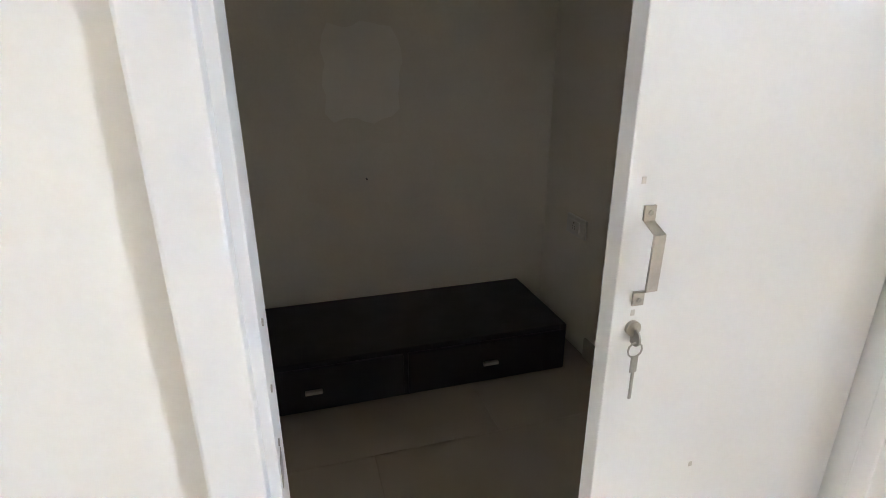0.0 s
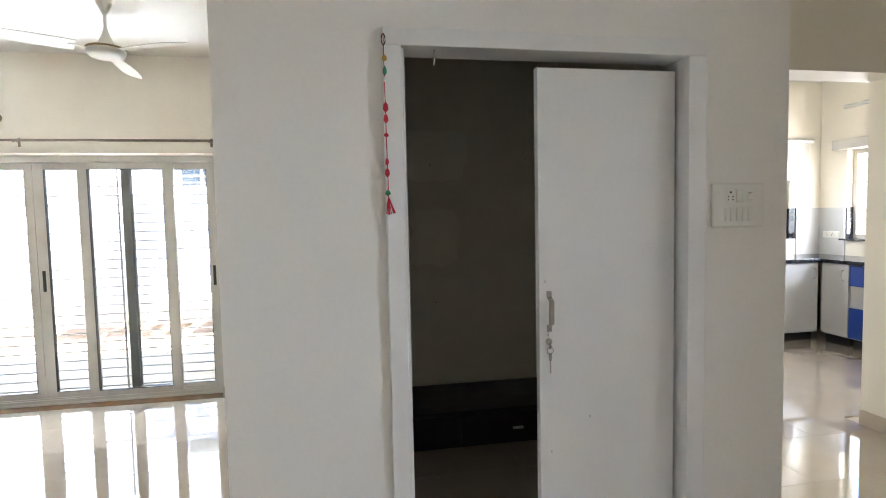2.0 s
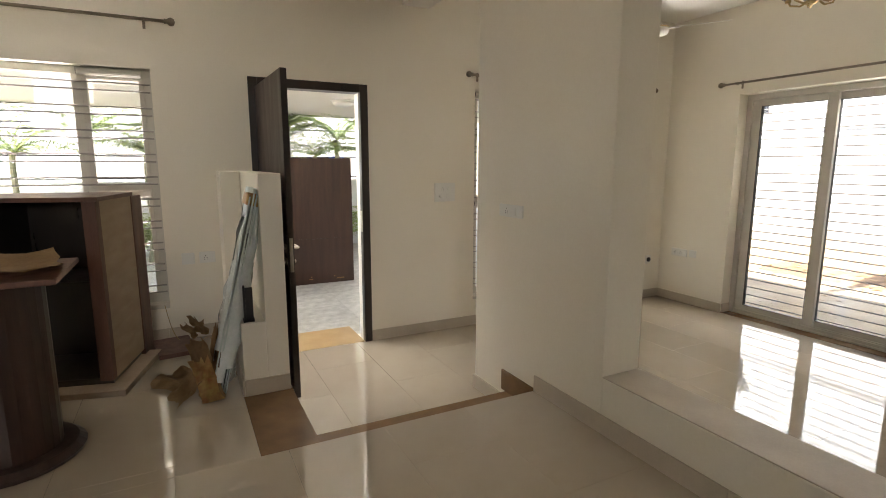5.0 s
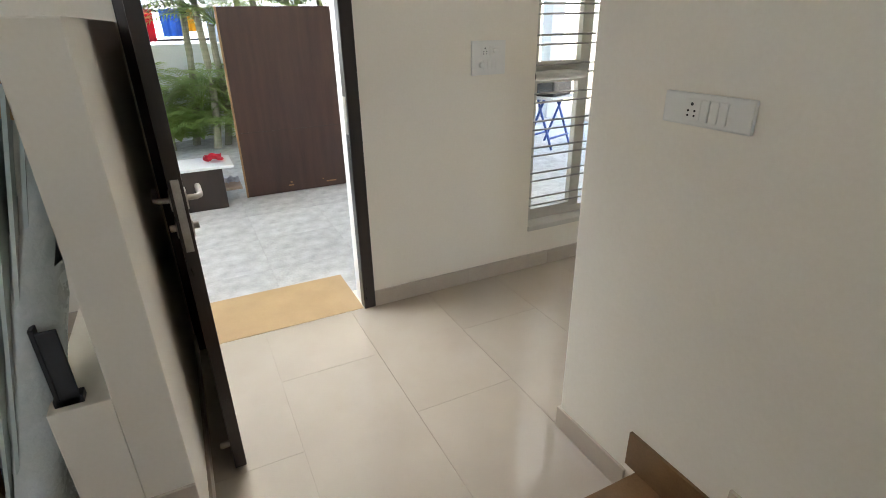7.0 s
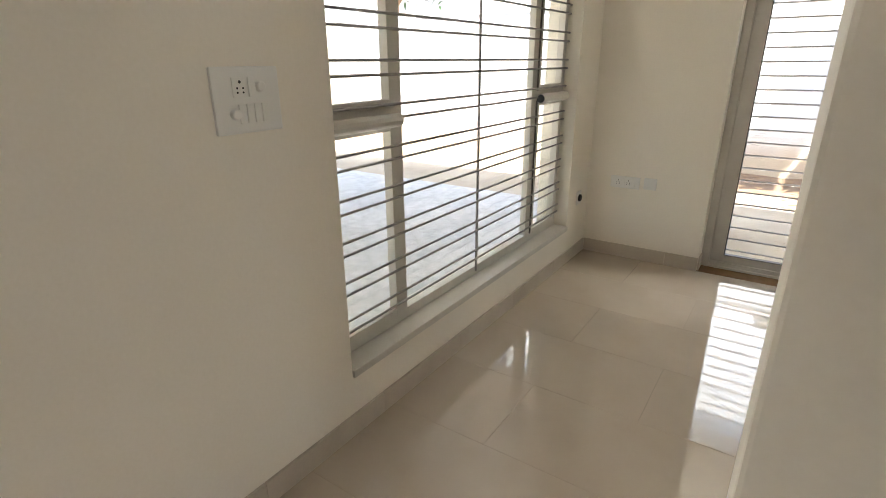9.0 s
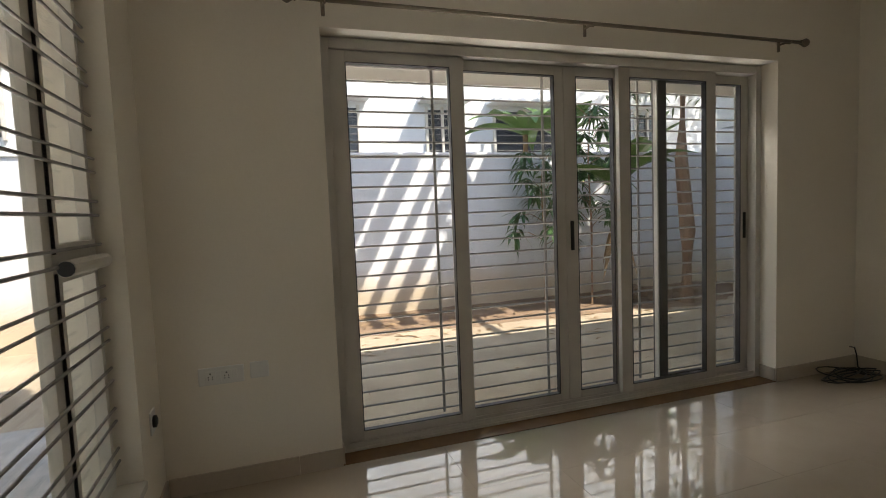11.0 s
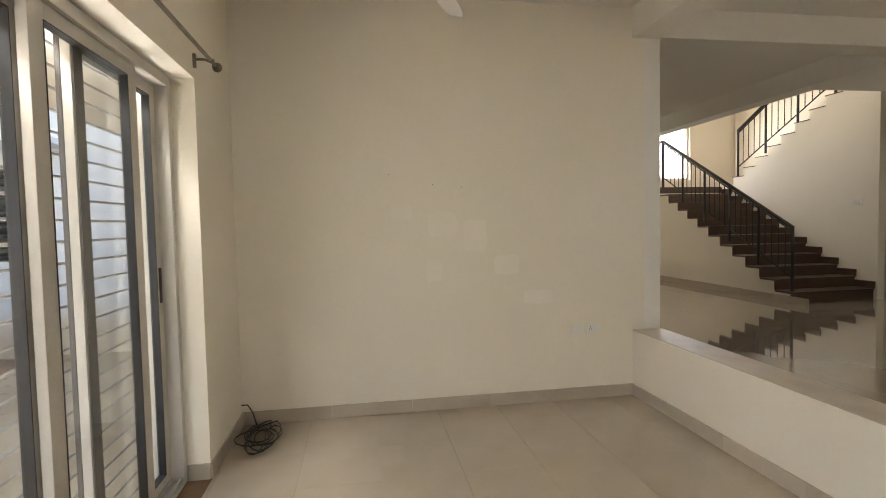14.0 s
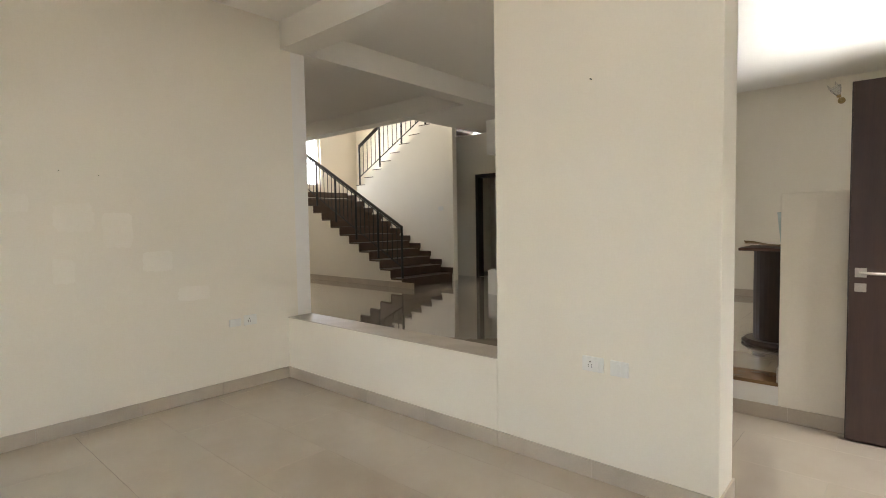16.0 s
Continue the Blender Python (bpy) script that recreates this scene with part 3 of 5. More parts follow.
for z in (0.961, 1.090):
    part("screw", rod((-0.503, -0.003, z), (-0.503, -0.0065, z), 0.0038, seg=8), M_KEY, cl)
part("lock", lathe([(0.012, 0), (0.012, 0.006), (0.006, 0.007)], pose(-0.505, 0.0, 0.915, 90)), M_STEEL, cl)
kb = part("key", lathe([(0.013, 0), (0.013, 0.003)], pose(-0.505, -0.008, 0.902, 0, 90, 0)), M_KEY, cl)
part("key_ring", tube([(-0.505 + 0.012 * math.cos(a), -0.014, 0.885 + 0.012 * math.sin(a)) for a in [i * 0.5236 for i in range(13)]], 0.0015, 5), M_KEY, cl)
part("hanging_key", box(-0.511, -0.499, -0.017, -0.014, 0.848, 0.876, 0.002), M_KEY, cl)
part("key_blade", box(-0.5075, -0.5025, -0.017, -0.0145, 0.802, 0.850, 0.001), M_KEY, cl)
for x, z in ((-0.52, 1.13), (-0.51, 0.935), (-0.35, 0.62), (-0.50, 0.50)):
    part("paint_chip", box(x, x + 0.006, -0.0012, 0.0, z, z + 0.009), M_FRAME, cl)

for sy, n in ((-1, "inner"), (1, "outer")):
    part("handle_rose", box(0.80, 0.855, sy * 0.02 - 0.004, sy * 0.02 + 0.004, 0.99, 1.045, 0.002), M_STEEL, leaf)
    lever = tube([(0.827, sy * 0.02, 1.018), (0.827, sy * 0.052, 1.018), (0.815, sy * 0.060, 1.018), (0.70, sy * 0.062, 1.016)], 0.009, 8)
    part("lever_handle", lever, M_STEEL, leaf, "steel lever handle", smooth=True)
    part("cylinder_plate", box(0.80, 0.855, sy * 0.02 - 0.004, sy * 0.02 + 0.004, 0.905, 0.955, 0.002), M_STEEL, leaf)
    part("cylinder", lathe([(0.011, 0), (0.011, 0.02)], pose(0.827, sy * 0.02, 0.93, -90 * sy)), M_STEEL, leaf)
part("lock_plate", box(0.885, 0.889, -0.011, 0.011, 0.87, 1.09, 0.001), M_KEY, leaf, "worn steel lock face plate")
part("door_stop", lathe([(0.012, 0), (0.012, 0.03), (0.008, 0.034)], pose(0.80, -0.02, 0.06, 90)), M_STEEL, leaf)
for z in (0.3, 1.1, 1.9):
    part("hinge", rod((0.0, 0.022, z - 0.05), (0.0, 0.022, z + 0.05), 0.007, seg=8), M_STEEL, leaf)


# ---- switch plates and sockets ----
M_SLOT = material("dark_socket_hole", (0.02, 0.02, 0.02), 0.6, scale=9, fine=90, bump=0)


def switch_plate(at, rz, w, h, rows, label, name="switch_plate"):
    """Plate with rows of modules: s rocker switch, p socket, d dial, b blank. Faces -y before rz turns it."""
    t = thing(name, at, label, "switch", "switch plates", rz=rz)
    part("plate", box(-w / 2, w / 2, -0.012, 0, -h / 2, h / 2, 0.005), M_PLASTIC, t)
    rh = min(0.05, h * 0.72 / len(rows))
    for r, mods in enumerate(rows):
        units = [2 if c == "p" else 1 for c in mods]
        mw = min(0.024, w * 0.86 / sum(units))
        zc = ((len(rows) - 1) / 2 - r) * rh * 1.35
        x = -mw * sum(units) / 2
        for c, u in zip(mods, units):
            x1 = x + mw * u
            if c == "s":
                sw = part("rocker", box(x + 0.001, x1 - 0.001, -0.0165, -0.012, zc - rh / 2, zc + rh / 2, 0.0015), M_PLASTIC, t)
            elif c == "p":
                so = part("socket", box(x + 0.001, x1 - 0.001, -0.0145, -0.012, zc - rh / 2, zc + rh / 2, 0.001), M_PLASTIC, t)
                for dx, dz, rr in ((0, 0.012, 0.0042), (-0.009, -0.002, 0.003), (0.009, -0.002, 0.003), (-0.009, -0.012, 0.0028), (0.009, -0.012, 0.0028)):
                    part("hole", rod(((x + x1) / 2 + dx, -0.0152, zc + dz * rh / 0.045), ((x + x1) / 2 + dx, -0.0140, zc + dz * rh / 0.045), rr, seg=8), M_SLOT, so)
            elif c == "d":
                part("dial", lathe([(mw * 0.6, 0), (mw * 0.55, 0.012), (mw * 0.45, 0.014)], pose((x + x1) / 2, -0.012, zc, 90)), M_PLASTIC, t)
            x = x1
    return t


switch_plate((0, 0.157, 1.303), 90, 0.207, 0.170, ("psd", "dssss"), "white switch plate with fan dials by the entrance")
switch_plate((1.66, -T, 1.280), 0, 0.240, 0.076, ("psss",), "wide white switch plate on the pillar")
switch_plate((0.273, Y_N, 0.567), 0, 0.205, 0.086, ("psps",), "white double socket plate low on the wall")
switch_plate((0.447, Y_N, 0.573), 0, 0.087, 0.082, ("b",), "white cable outlet plate low on the wall")
switch_plate((X_E, 0.49, 0.56), -90, 0.10, 0.062, ("bs",), "white blank plate low on the wall")
switch_plate((X_E, 0.36, 0.566), -90, 0.112, 0.085, ("ps",), "white socket plate low on the wall")
switch_plate((1.85, 0, 0.605), 180, 0.115, 0.078, ("ps",), "white socket plate low on the pillar")
switch_plate((1.71, 0, 0.603), 180, 0.092, 0.078, ("s",), "white single switch plate low on the pillar")
switch_plate((6.545, -T, 1.646), 0, 0.215, 0.160, ("pssd", "sssss"), "white switch plate beside the small room's door")
switch_plate((0, -1.985, 0.86), 90, 0.087, 0.085, ("b",), "white cable outlet plate on the wall")
switch_plate((0, -1.855, 0.862), 90, 0.110, 0.085, ("ps",), "white socket plate on the wall")
switch_plate((6.58, 1.21, 0.835), -90, 0.16, 0.09, ("ps",), "white socket plate inside the small room")
switch_plate((8.30, 0.56, 1.64), -90, 0.22, 0.165, ("dsss", "sps"), "white switch plate near the kitchen")
switch_plate((7.23, -4.9, 1.62), 180, 0.12, 0.08, ("ss",), "white switch plate on the stair wall")
so = thing("cable_outlet", (0, 2.85, 0.455), "black round outlet on a small white plate", "socket", rz=90)
part("plate", box(-0.042, 0.042, -0.008, 0, -0.05, 0.05, 0.003), M_PLASTIC, so)
part("outlet", lathe([(0.026, 0), (0.026, 0.012), (0.016, 0.016)], pose(0, -0.008, 0, 90)), M_BLACK, so)


# ---- curtain rods ----
def curtain_rod(a, b, inward, label, brackets):
    a, b, inward = Vector(a), Vector(b), Vector(inward)
    d = (b - a).normalized()
    r = thing("curtain_rod", tuple(a), label, "curtain rod", "curtain rods")
    L = b - a
    part("rod", rod((0, 0, 0), L, 0.011, seg=10), M_RAIL, r, smooth=True)
    for p, s in ((Vector(), -1), (L, 1)):
        q = (d * s).to_track_quat("Z", "Y").to_matrix().to_4x4()
        part("finial", lathe([(0.012, 0), (0.018, 0.006), (0.012, 0.014), (0.026, 0.034), (0.028, 0.045), (0.020, 0.062), (0.004, 0.068)], Matrix.Translation(p) @ q, 14), M_RAIL, r, smooth=True)
    for f in brackets:
        p = L * f
        part("bracket", tube([p + inward * 0.085, p + inward * 0.03, p - Vector((0, 0, 0.012)), p - inward * 0.02], 0.007, 6), M_RAIL, r)
        part("bracket_plate", tube([p + inward * 0.082 + Vector((0, 0, 0.03)), p + inward * 0.082 - Vector((0, 0, 0.045))], 0.010, 6), M_RAIL, r)
    return r


curtain_rod((0.72, 2.955, 2.345), (4.00, 2.955, 2.35), (0, 1, 0), "bronze curtain rod with ball ends above the sliding doors", (0.04, 0.5, 0.97))
curtain_rod((0.085, 0.40, 2.345), (0.085, 2.66, 2.35), (-1, 0, 0), "bronze curtain rod with ball ends above the tall window", (0.04, 0.96))
curtain_rod((0.085, -4.45, 2.50), (0.085, -2.02, 2.505), (-1, 0, 0), "bronze curtain rod with ball ends above the hall window", (0.04, 0.95))


# ---- ceiling fans, chandelier, wall lamps ----
M_FAN = material("cream_fan_enamel", (0.70, 0.67, 0.60), 0.35, scale=6, fine=120, amount=0.06, bump=0.0)
M_CRYSTAL = bpy.data.materials.new("cut_glass")
M_CRYSTAL.use_nodes = True
_p = M_CRYSTAL.node_tree.nodes["Principled BSDF"]
_p.inputs["Base Color"].default_value = (0.93, 0.93, 0.92, 1)
_p.inputs["Transmission Weight"].default_value = 0.75
_p.inputs["Roughness"].default_value = 0.12
_p.inputs["IOR"].default_value = 1.3


def ceiling_fan(at, angle, drop=0.33):
    f = thing("ceiling_fan", at, "cream three-bladed ceiling fan at rest", "ceiling fan", "ceiling fans")
    part("canopy", lathe([(0.012, -0.13), (0.045, -0.06), (0.055, -0.012), (0.04, 0.0)], seg=18), M_FAN, f, smooth=True)
    part("junction_plate", lathe([(0.055, -0.012), (0.055, 0.0)], pose(-0.10, 0.02, 0), 14), M_FAN, f)
    part("downrod", rod((0, 0, -0.10), (0, 0, -drop + 0.05), 0.011), M_FAN, f)
    part("motor_cover", lathe([(0.05, -drop - 0.005), (0.045, -drop + 0.03), (0.02, -drop + 0.09), (0.013, -drop + 0.12)], seg=18), M_FAN, f, smooth=True)
    part("motor", lathe([(0.05, -drop - 0.075), (0.10, -drop - 0.062), (0.115, -drop - 0.035), (0.11, -drop - 0.012), (0.06, -drop - 0.002)], seg=24), M_FAN, f, smooth=True)
    part("trim_ring", lathe([(0.113, -drop - 0.018), (0.118, -drop - 0.012), (0.112, -drop - 0.006)], seg=24), M_BRASS, f)
    for k in range(3):
        m = pose(0, 0, -drop - 0.035, 0, 0, angle + 120 * k)
        bm = bmesh.new()
        n = 7
        rows = []
        for i in range(n):
            u = i / (n - 1)
            x, half, z = 0.17 + 0.42 * u, 0.052 + 0.012 * math.sin(u * 3.1) - (0.012 if i == n - 1 else 0), 0.012 * (1 - u)
            rows.append([bm.verts.new(m @ Vector((x, half * s, z + 0.016 * s * (1 - 0.3 * u) + th))) for s in (-1, 1) for th in (0, 0.004)])
        for a, b in zip(rows, rows[1:]):
            for i, j in ((0, 1), (1, 3), (3, 2), (2, 0)):
                bm.faces.new((a[i], a[j], b[j], b[i]))
        bm.faces.new((rows[0][0], rows[0][2], rows[0][3], rows[0][1]))
        bm.faces.new((rows[-1][0], rows[-1][1], rows[-1][3], rows[-1][2]))
        bmesh.ops.recalc_face_normals(bm, faces=bm.faces[:])
        bl = part("blade", bm, M_FAN, f)
        br = bmesh.new()
        add_box(br, 0.085, 0.21, -0.022, 0.022, 0.008, 0.012, 0.001)
        bmesh.ops.transform(br, matrix=m, verts=br.verts[:])
        part("blade_bracket", br, M_FAN, bl)
    return f


ceiling_fan((3.60, 1.78, CEIL), 95)
ceiling_fan((0.83, 1.80, CEIL), 26, 0.36)


def add_petal_shade(bm, m, r=0.045, h=0.11, petals=6):
    """A flower-shaped cut-glass shade, open above, with pointed uneven tips."""
    seg, rings = petals * 4, 5
    grid = []
    for j in range(rings):
        v = j / (rings - 1)
        row = []
        for i in range(seg):
            a = 2 * math.pi * i / seg
            tip = max(0, math.cos(petals * a)) * v
            rad = r * (0.35 + 0.75 * v ** 0.8 + 0.22 * tip)
            row.append(bm.verts.new(m @ Vector((rad * math.cos(a), rad * math.sin(a), h * (v * 0.72 + 0.34 * tip * v)))))
        grid.append(row)
    for a, b in zip(grid, grid[1:]):
        for i in range(seg):
            bm.faces.new((a[i], a[(i + 1) % seg], b[(i + 1) % seg], b[i]))
    bm.faces.new(list(reversed(grid[0])))


def chandelier(at):
    c = thing("chandelier", at, "brass chandelier with cut-glass flower shades", "chandelier")
    part("ceiling_cup", lathe([(0.03, -0.03), (0.05, -0.015), (0.06, 0.0)], seg=18), M_BLACK, c)
    part("cup", lathe([(0.012, -0.09), (0.035, -0.075), (0.04, -0.055), (0.02, -0.035)], seg=18), M_BRASS, c, smooth=True)
    part("stem", lathe([(0.008, -0.23), (0.008, -0.09)], seg=10), M_BRASS, c)
    part("glass_knob", lathe([(0.012, -0.30), (0.032, -0.265), (0.012, -0.225)], seg=12), M_CRYSTAL, c)
    part("centre", lathe([(0.012, -0.49), (0.04, -0.47), (0.035, -0.44), (0.012, -0.41), (0.010, -0.30)], seg=16), M_BRASS, c, smooth=True)
    bm = bmesh.new()
    add_petal_shade(bm, pose(0, 0, -0.45), 0.065, 0.16, 7)
    part("centre_shade", bm, M_CRYSTAL, c)
    for k in range(6):
        a = k * math.pi / 3 + 0.2
        ca, sa = math.cos(a), math.sin(a)
        arm = part("arm", tube([(0.02 * ca, 0.02 * sa, -0.46), (0.08 * ca, 0.08 * sa, -0.49), (0.14 * ca, 0.14 * sa, -0.475), (0.155 * ca, 0.155 * sa, -0.44)], 0.007, 6), M_BRASS, c)
        part("lamp_holder", lathe([(0.016, 0), (0.02, 0.012), (0.014, 0.03)], pose(0.155 * ca, 0.155 * sa, -0.455), 10), M_BRASS, arm)
        bm = bmesh.new()
        add_petal_shade(bm, pose(0.155 * ca, 0.155 * sa, -0.435, 0, 0, math.degrees(a)) @ pose(0, 0, 0, 0, 25, 0), 0.05, 0.15, 5)
        part("shade", bm, M_CRYSTAL, arm, "cut-glass petal shade")
    return c


chandelier((2.10, 1.83, CEIL))


def wall_lamp(at, rz, label):
    w = thing("wall_lamp", at, label, "wall lamp", "wall lamps", rz=rz)
    part("back_plate", lathe([(0.04, 0), (0.04, 0.008), (0.025, 0.02), (0.012, 0.022)], pose(0, 0, 0, 90) @ pose(0, 0, 0), 18), M_BRASS, w, smooth=True)
    part("arm", tube([(0, -0.015, 0), (0, -0.06, -0.015), (-0.01, -0.09, 0.0), (-0.02, -0.10, 0.03)], 0.008, 6), M_BRASS, w)
    part("lamp_holder", lathe([(0.022, 0), (0.026, 0.015), (0.018, 0.035)], pose(-0.022, -0.10, 0.025), 10), M_BRASS, w)
    bm = bmesh.new()
    add_petal_shade(bm, pose(-0.024, -0.10, 0.05, 8, -20, 0), 0.062, 0.17, 5)
    part("shade", bm, M_CRYSTAL, w, "cut-glass flower shade")
    return w


wall_lamp((2.20, Y_N, 2.545), 0, "brass wall lamp with a cut-glass flower shade above the sliding doors")
wall_lamp((1.80, -T, 2.815), 0, "brass wall lamp with a cut-glass flower shade on the pillar")
wall_lamp((1.24, -5.75, 2.80), 180, "brass wall lamp with a cut-glass flower shade at the hall's end")

# ---- door charm ----
M_RED = material("red_thread", (0.62, 0.02, 0.05), 0.7, scale=30, fine=300, amount=0.3, bump=0.1)
M_GREEN = material("green_bead", (0.02, 0.22, 0.10), 0.3, scale=30, fine=300, amount=0.3, bump=0.0)
M_GOLD = material("gold_bead", (0.55, 0.33, 0.05), 0.3, 0.6, scale=30, fine=300, amount=0.3, bump=0.0)
ch = thing("door_charm", (5.250, -0.266, 2.21), "string of red, green and gold beads with a red tassel", "door charm")
part("string", tube([(0, -0.004, 0.0), (0.001, -0.006, -0.25), (0.004, -0.006, -0.52)], 0.0015, 5), M_RED, ch)
part("loop", tube([(0.006 * math.sin(a), -0.005, -0.02 + 0.018 * math.cos(a)) for a in [i * 0.6283 for i in range(11)]], 0.0018, 5), M_BLACK, ch)
for z, r, hgt, m in ((-0.078, 0.009, 0.02, M_GOLD), (-0.118, 0.007, 0.03, M_GREEN), (-0.145, 0.007, 0.016, M_PLASTIC), (-0.232, 0.009, 0.034, M_RED), (-0.268, 0.008, 0.03, M_RED), (-0.320, 0.008, 0.014, M_RED),
                     (-0.405, 0.006, 0.024, M_RED), (-0.440, 0.008, 0.03, M_RED), (-0.505, 0.009, 0.02, M_GREEN)):
    part("bead", lathe([(0.001, z - hgt / 2), (r, z - hgt * 0.2), (r * 0.8, z + hgt * 0.25), (0.001, z + hgt / 2)], pose(0.002, -0.006, 0), 8), m, ch)
tb = bmesh.new()
for k in range(16):
    a = random.uniform(-0.5, 0.5)
    add_tube(tb, [(0.004, -0.006, -0.518), (0.004 + a * 0.02, -0.007, -0.54), (0.006 + a * 0.045, -0.008 + random.uniform(-0.004, 0.003), -0.575 + abs(a) * 0.012)], 0.0016, 4)
part("tassel", tb, M_RED, ch, "red thread tassel")

# nail holes and nails in the walls
for x, y, z in ((5.68, 1.525, 1.045), (6.33, 1.525, 2.02), (5.66, 1.525, 1.98)):
    tagged(part("nail", rod((x, y + 0.004, z), (x, y - 0.02, z), 0.0035, seg=6), M_BLACK), "small dark nail in the cream wall", "nail", "nails")
for y, z in ((1.62, 1.72), (1.95, 1.80), (1.40, 1.70)):
    tagged(part("nail", rod((X_E + 0.004, y, z), (X_E - 0.012, y, z), 0.003, seg=6), M_BLACK), "small dark nail in the cream wall", "nail", "nails")
tagged(part("nail", rod((1.86, -0.004, 2.06), (1.86, 0.014, 2.06), 0.0035, seg=6), M_BLACK), "small dark nail in the pillar", "nail", "nails")
tagged(part("nail", rod((1.85, -T + 0.004, 2.43), (1.85, -T - 0.012, 2.43), 0.0035, seg=6), M_BLACK), "small dark nail in the pillar", "nail", "nails")

# ---- loose things in the living room ----
cb = bmesh.new()
pts, rc = [], random.Random(17)
for loop in range(7):
    ox, oy = rc.uniform(-0.07, 0.07), rc.uniform(-0.035, 0.035)
    rx, ry, tilt, hz = rc.uniform(0.13, 0.24), rc.uniform(0.05, 0.11), rc.uniform(-0.7, 0.7), rc.uniform(0.0, 0.05)
    for k in range(14):
        a = 2 * math.pi * k / 14
        u, v = rx * math.cos(a), ry * math.sin(a)
        pts.append((4.40 + ox + u * math.cos(tilt) - v * math.sin(tilt), 2.86 + oy + u * math.sin(tilt) * 0.5 + v, 0.007 + hz * (0.5 + 0.5 * math.sin(a + loop)) + 0.004 * loop * (loop % 2)))
pts = [(4.655, 3.035, 0.165), (4.64, 2.99, 0.17), (4.60, 2.95, 0.13), (4.57, 2.92, 0.05)] + pts
add_tube(cb, pts, 0.0048, 5)
tagged(part("cable_coil", cb, M_BLACK, smooth=True), "loose coil of black cable on the floor by the corner", "cable")

# ---- stacked things in the hall ----
M_LAM = material("worn_brown_laminate", (0.15, 0.070, 0.048), 0.45, second=(0.085, 0.040, 0.028), scale=3, fine=40, stretch=(6, 6, 0.7), bump=0.05)
M_PLY = material("raw_plywood", (0.42, 0.33, 0.24), 0.8, second=(0.33, 0.25, 0.18), scale=4, fine=60, stretch=(1, 1, 4), bump=0.08)
M_CARD = material("brown_cardboard", (0.34, 0.22, 0.11), 0.85, second=(0.24, 0.15, 0.075), scale=5, fine=70, bump=0.12)
M_TAPE = material("yellow_parcel_tape", (0.55, 0.40, 0.14), 0.35, second=(0.42, 0.17, 0.07), scale=22, fine=60, bump=0.05)
M_SHEETGLASS = material("green_edge_glass", (0.48, 0.58, 0.55), 0.12, second=(0.68, 0.74, 0.72), scale=6, fine=60, bump=0.05, coat=0.6)
M_WRAP = material("crumpled_plastic_wrap", (0.80, 0.83, 0.82), 0.22, second=(0.58, 0.65, 0.63), scale=14, fine=50, bump=0.5, coat=0.4)

cab = thing("open_cabinet", (0.80, -2.43, HALL), "worn brown laminate cabinet carcass with open dark front", "cabinet", rz=-14)
# local x runs to the back, local y to the south
part("side_panel", box(-0.48, 0, 0.0, 0.02, 0.07, 1.10, 0.003), M_PLY, cab)
part("side_panel", box(-0.48, 0, -1.16, -1.14, 0.07, 1.10, 0.003), M_LAM, cab)
part("front_post", box(-0.005, 0.05, -0.05, 0.02, 0.07, 1.10, 0.003), M_LAM, cab)
part("back_post", box(-0.66, -0.48, -0.03, 0.026, 0.0, 1.10, 0.003), M_LAM, cab)
# back, plinth, shelf and divider near-black, darker than the laminate and plywood
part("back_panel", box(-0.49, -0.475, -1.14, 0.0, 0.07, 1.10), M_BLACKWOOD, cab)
part("top_panel", box(-0.50, 0.05, -1.18, 0.03, 1.10, 1.125, 0.003), M_LAM, cab)
part("bottom_panel", box(-0.56, 0.12, -1.20, 0.10, 0.0, 0.035, 0.004), M_PLY, cab)
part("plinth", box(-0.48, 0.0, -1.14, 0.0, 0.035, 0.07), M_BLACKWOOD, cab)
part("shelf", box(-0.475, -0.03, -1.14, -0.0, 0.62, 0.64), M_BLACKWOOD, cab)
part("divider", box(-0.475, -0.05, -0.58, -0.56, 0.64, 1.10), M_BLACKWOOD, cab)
ped = thing("pedestal_table", (1.44, -2.76, HALL), "dark brown half-round pedestal table with worn top", "table")
part("base", lathe([(0.27, 0.0), (0.28, 0.02), (0.25, 0.045)], seg=28), M_DARKWOOD, ped)
part("column", lathe([(0.19, 0.045), (0.19, 0.82)], seg=28), M_DARKWOOD, ped, smooth=False)
part("side_post", box(-0.22, -0.16, -0.10, 0.10, 0.045, 0.82, 0.004), M_LAM, ped)
part("tabletop", box(-0.30, 0.26, -0.28, 0.28, 0.82, 0.845, 0.006), M_LAM, ped)


def crumpled_sheet(name, at, w, d, lift, label, mat, seed, th=0.004, rz=0):
    rng = random.Random(seed)
    bm = bmesh.new()
    n = 8
    ph = [rng.uniform(0, 6) for _ in range(4)]
    vs = [[bm.verts.new(((i / n - 0.5) * w + rng.uniform(-0.01, 0.01), (j / n - 0.5) * d + rng.uniform(-0.01, 0.01),
                         lift * (0.5 + 0.3 * math.sin(i * 0.9 + ph[0]) + 0.2 * math.sin(j * 1.3 + ph[1])) * (0.25 + abs(i / n - 0.5) * 1.6))) for j in range(n + 1)] for i in range(n + 1)]
    for i in range(n):
        for j in range(n):
            if rng.random() > 0.05 or 1 < i < n - 2:
                bm.faces.new((vs[i][j], vs[i + 1][j], vs[i + 1][j + 1], vs[i][j + 1]))
    bmesh.ops.solidify(bm, geom=bm.faces[:], thickness=th)
    ob = part(name, bm, mat)
    ob.matrix_world = pose(*at, 0, 0, rz)
    return tagged(ob, label, name.replace("_", " "))


